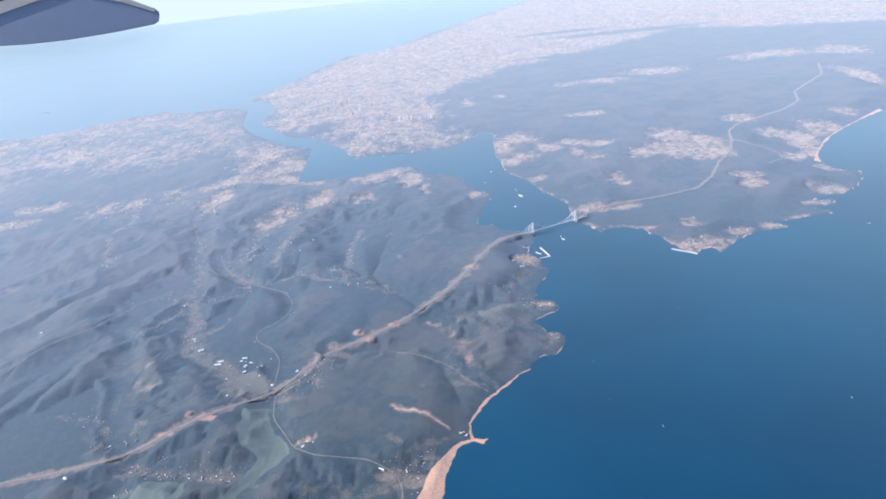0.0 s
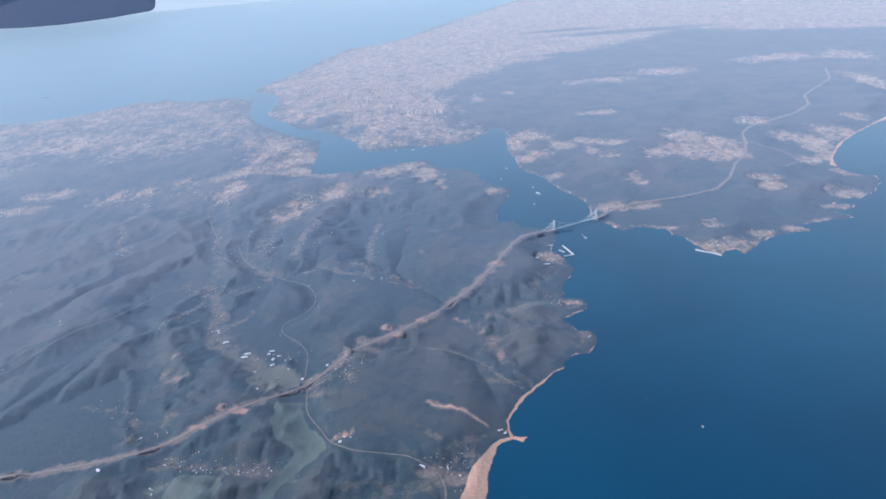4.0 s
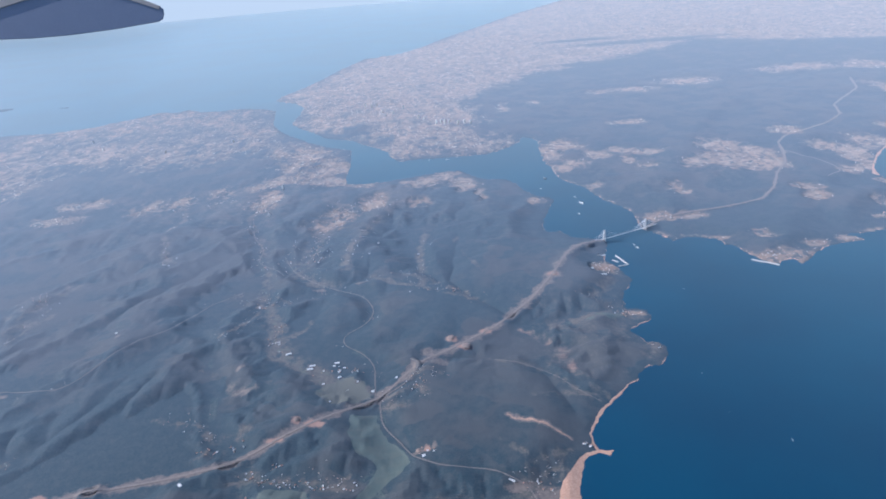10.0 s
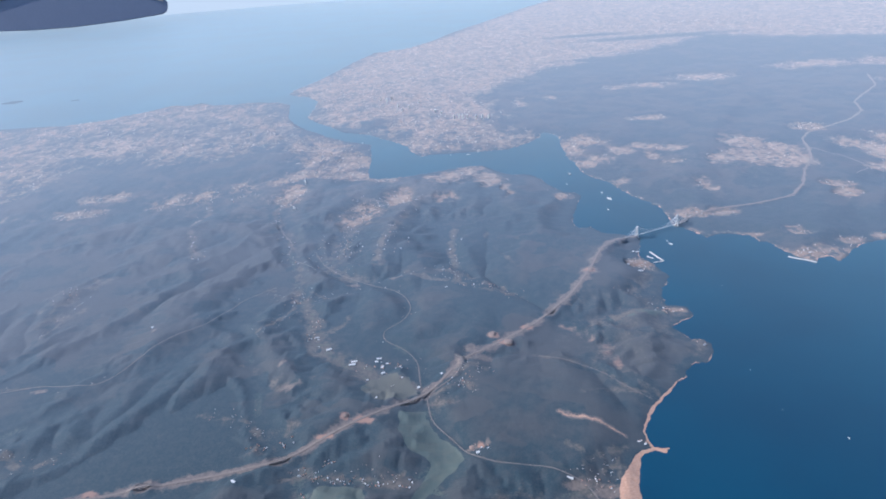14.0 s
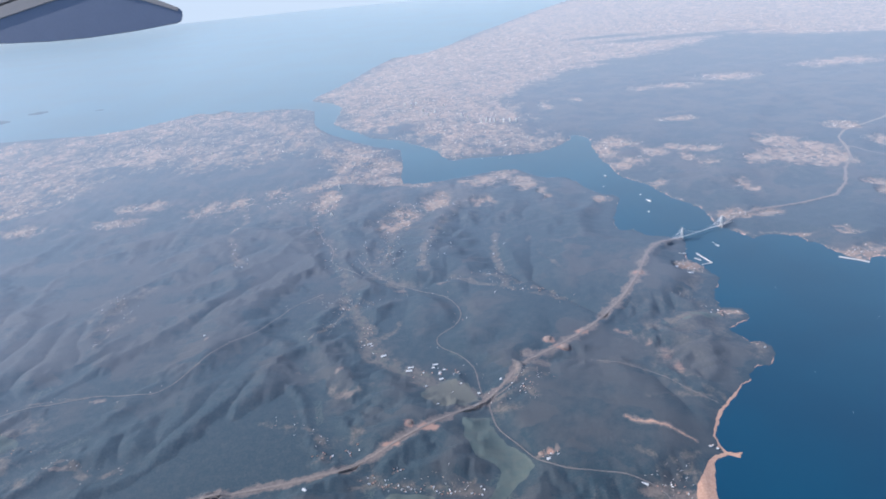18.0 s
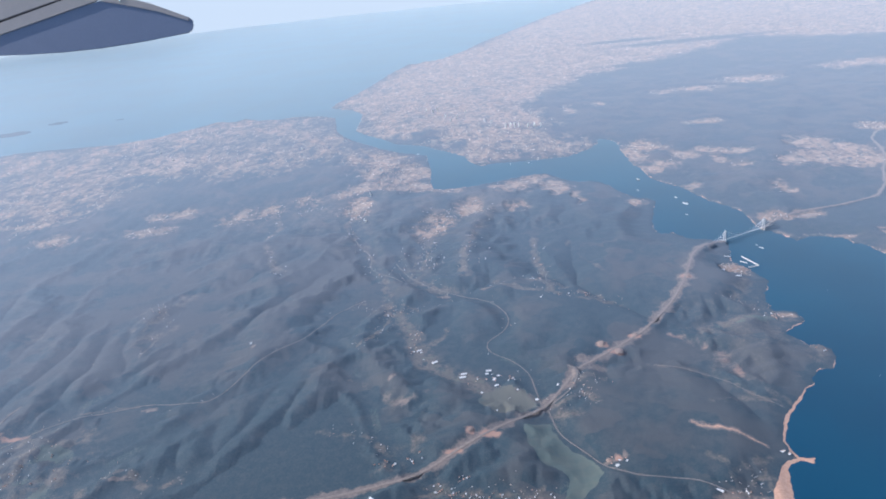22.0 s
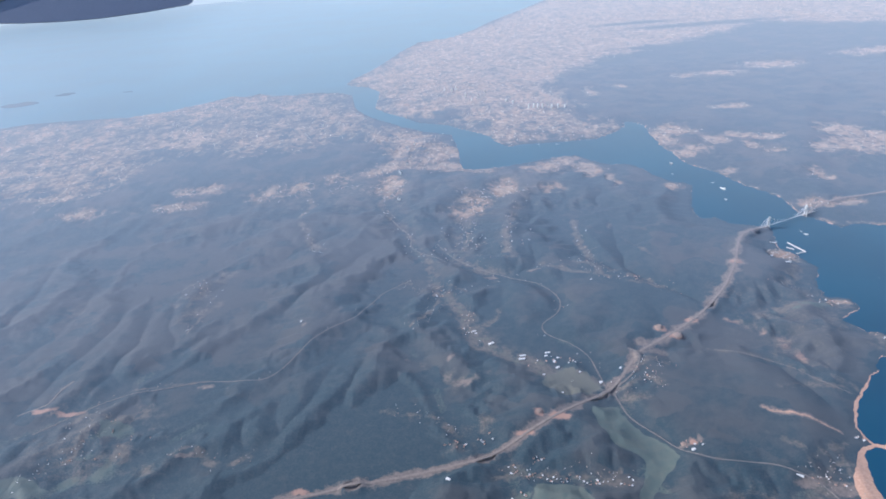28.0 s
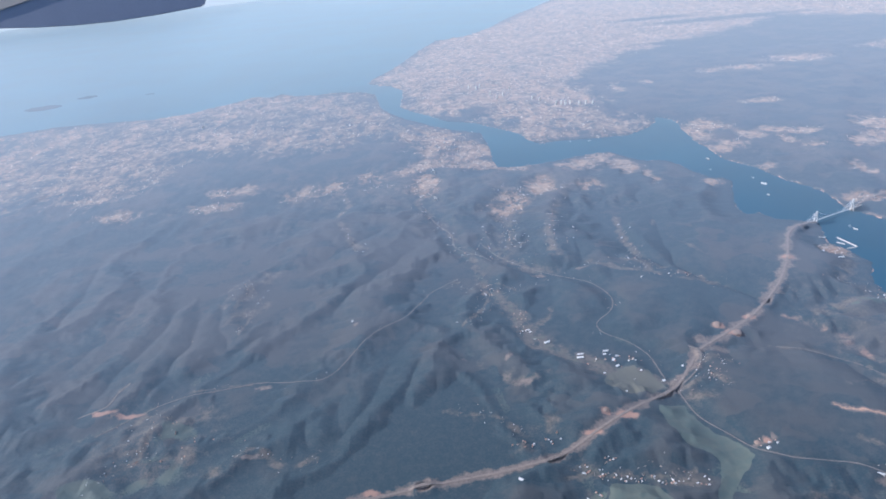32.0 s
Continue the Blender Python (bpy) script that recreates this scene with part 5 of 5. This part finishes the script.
def build_mound(x, y, r, h):
    """A heap of dug earth: an uneven, flat-topped cone with gullied sides."""
    root = thing("spoil_heap", pose(x, y, height_at(x, y)), "flat-topped heap of dug orange earth beside the motorway", "spoil heap", "spoil heaps")
    bm = bmesh.new()
    rows = []
    for k, (u, z) in enumerate(((1.15, -0.3), (1.0, 0.12), (0.72, 0.7), (0.5, 0.95), (0.2, 1.0))):
        rows.append([bm.verts.new((r * u * random.uniform(0.86, 1.14) * math.cos(a), r * u * random.uniform(0.86, 1.14) * math.sin(a), h * z * random.uniform(0.9, 1.08))) for a in (2 * math.pi * n / 18 for n in range(18))])
    for lower, upper in zip(rows[:-1], rows[1:]):
        for k in range(18):
            n = (k + 1) % 18
            bm.faces.new((lower[k], lower[n], upper[n], upper[k]))
    bm.faces.new(rows[-1])
    part("heap", bm, MAT_SPOIL, root)
    bm = bmesh.new()
    for k in range(9):
        a = 0.5 + k * 0.22
        p, q = [Vector((r * 1.2 * math.cos(v), r * 1.2 * math.sin(v), 0.06)) for v in (a, a + 0.22)]
        beam(bm, p, q, r * 0.07, sides=5)
    part("haul_track", bm, MAT_TRACK, root, "pale haul track round the foot")


MAT_SPOIL = material("dug_orange_earth", (0.31, 0.215, 0.16), 0.9, grain=0.35, scale=0.8, bump=0.3, hazy=True)
for x, y, r, h in ((-83, 417, 2.6, 1.0), (-73, 408, 3.0, 0.9), (-57, 426, 2.2, 0.7), (-178, 333, 1.7, 0.8), (5, 502, 2.2, 0.8), (-104, 302, 1.5, 0.6)):
    build_mound(x, y, r, h)


def build_block(x, y, w, h, turn):
    root = thing("tower_block", pose(x, y, max(height_at(x, y), 0.2), 0, 0, turn), "white high-rise tower block standing among low houses", "tower block", "city tower blocks")
    bm = bmesh.new()
    add_box(bm, 0, 0, h / 2 - 0.5, w, w * 0.7, h + 1)
    body = part("body", bm, MAT_WHITE, root)
    bm = bmesh.new()
    add_box(bm, 0, 0, h + 0.25, w * 0.5, w * 0.4, 0.6)
    part("plant_room", bm, MAT_CONCRETE, root)
    for k in range(4):
        bm = bmesh.new()
        add_box(bm, 0, -w * 0.35 - 0.01, h * (0.2 + 0.2 * k), w * 0.8, 0.03, h * 0.025)
        part("window_band", bm, MAT_GLASS, body)


for x, y, w, h in ((-89, 1090, 3.6, 12), (-81, 1088, 3.6, 13), (-75, 1086, 3.6, 13), (-68, 1084, 3.4, 12), (-54, 1079, 3.6, 11), (-44, 1076, 3.6, 12), (-34, 1073, 3.6, 10), (-166, 1195, 3, 11), (-178, 1173, 3, 10), (-282, 796, 2.2, 8),
                   (-281, 712, 2.0, 8), (-284, 803, 2.2, 8), (-279, 709, 2.0, 7), (-422, 1078, 3.5, 8), (-685, 1146, 3.5, 8), (-223, 1277, 3.2, 12), (-202, 1278, 3.2, 12), (-187, 1213, 3.0, 11), (-210, 1262, 3, 13),
                   (-150, 1240, 3, 10), (-120, 1150, 3.5, 8), (-110, 1132, 3.5, 8), (-520, 1040, 3, 7), (-270, 930, 3, 5), (-640, 1085, 3, 8)):
    build_block(x, y, w * 0.62, h * (0.55 if -240 < x < -30 else 0.34), random.uniform(28, 50))


# ---- the city's countless small buildings ----
def scatter_town(name, label, number, x0, x1, y0, y1, small, large, seed, dense=0.58):
    r = np.random.default_rng(seed)
    x, y = r.uniform(x0, x1, number), y0 + (y1 - y0) * r.random(number) ** 1.6
    i = np.clip(np.round(np.interp(y, reach, np.arange(RINGS))).astype(int), 0, RINGS - 1)
    j = np.clip(np.round(np.interp((x + 135) / (300 + 0.80 * y), gx, np.arange(COLS))).astype(int), 0, COLS - 1)
    keep = (URBAN[i, j] + r.normal(0, 0.14, number) > dense) & (SD[i, j] > 1.5)
    x, y, z = x[keep], y[keep], Z[i, j][keep]
    n = len(x)
    grow = 0.85 + np.clip((y - 900) / 2200, 0, 0.8)
    w, d = r.uniform(small, large, n) * grow, r.uniform(small, large, n) * grow
    h = r.uniform(0.15, 0.4, n) * np.where(r.random(n) > 0.985, 3.0, 1) * (0.7 + 0.3 * grow)
    a = r.choice([0.3, 0.35, 1.2, 0.9], n) + r.normal(0, 0.1, n)
    ux, uy = np.cos(a), np.sin(a)
    co = np.empty((n, 8, 3), np.float32)
    for k, (sx, sy, top) in enumerate(((-1, -1, 0), (1, -1, 0), (1, 1, 0), (-1, 1, 0), (-1, -1, 1), (1, -1, 1), (1, 1, 1), (-1, 1, 1))):
        px, py = sx * w / 2, sy * d / 2
        co[:, k, 0], co[:, k, 1], co[:, k, 2] = x + px * ux - py * uy, y + px * uy + py * ux, z + np.where(top, h, -0.5)
    face = np.array([(4, 5, 6, 7), (0, 1, 5, 4), (1, 2, 6, 5), (2, 3, 7, 6), (3, 0, 4, 7)], np.int32)
    quads = (face[None] + 8 * np.arange(n, dtype=np.int32)[:, None, None]).reshape(-1, 4)
    me = bpy.data.meshes.new(name)
    me.vertices.add(8 * n), me.loops.add(quads.size), me.polygons.add(len(quads))
    me.vertices.foreach_set("co", co.ravel())
    me.loops.foreach_set("vertex_index", quads.ravel())
    me.polygons.foreach_set("loop_start", np.arange(0, quads.size, 4, dtype=np.int32))
    me.update(calc_edges=True)
    me.materials.append(MAT_TOWN)
    tagged(new(name, me), label, "buildings", kind="stuff")


scatter_town("city_buildings", "dense pale city blocks and red roofs along the far shore", 32000, -450, 900, 890, 2300, 0.7, 1.9, 11)
scatter_town("suburb_buildings", "sprawling pale suburb of low houses behind the wooded hills", 25000, -1100, -150, 690, 1420, 0.6, 1.6, 12)
scatter_town("shore_town_buildings", "small pale towns along the wooded shore", 12000, 0, 520, 490, 960, 0.5, 1.2, 13, 0.46)
def scatter_farms(name, label, number, lines, spread, seed):
    """Small lone houses strung along valleys and lanes, far too many and too small to tell apart."""
    r = np.random.default_rng(seed)
    bm = bmesh.new()
    for _ in range(number):
        line = lines[r.integers(len(lines))]
        k = r.integers(len(line) - 1)
        u = r.random()
        x, y = (line[k][c] * (1 - u) + line[k + 1][c] * u + r.normal(0, spread) for c in (0, 1))
        z = height_at(x, y)
        if z < 0.3 or not 235 < y < 900:
            continue
        grow = 1.0 + 0.7 * (y > 560)
        w, d, h = r.uniform(0.3, 0.75) * grow, r.uniform(0.25, 0.5) * grow, r.uniform(0.15, 0.35) * grow
        add_box(bm, x, y, z + h / 2 - 0.1, w, d, h + 0.2, 0.9)
    ob = link_mesh(name, bm, MAT_FARM)
    tagged(ob, label, "buildings", kind="stuff")


scatter_farms("farm_buildings", "lone pale farm buildings strung along the valleys", 850, TRACKS + [VALLEYS[0], VALLEYS[2], VALLEYS[6], LANE_UPPER, LANE_RIDGE, [(-119, 527), (-101, 518), (-83, 499), (-63, 480)], [(-192, 288), (-165, 284), (-130, 290)], [(-470, 300), (-440, 350)], [(-212, 708), (-214, 629), (-196, 539)], [(-224, 727), (-165, 696)], [(20, 470), (58, 440)]], 4.0, 21)
scatter_town("hill_village_buildings", "scattered small houses of the hill villages", 9000, -480, 60, 420, 840, 0.5, 1.3, 14, 0.48)
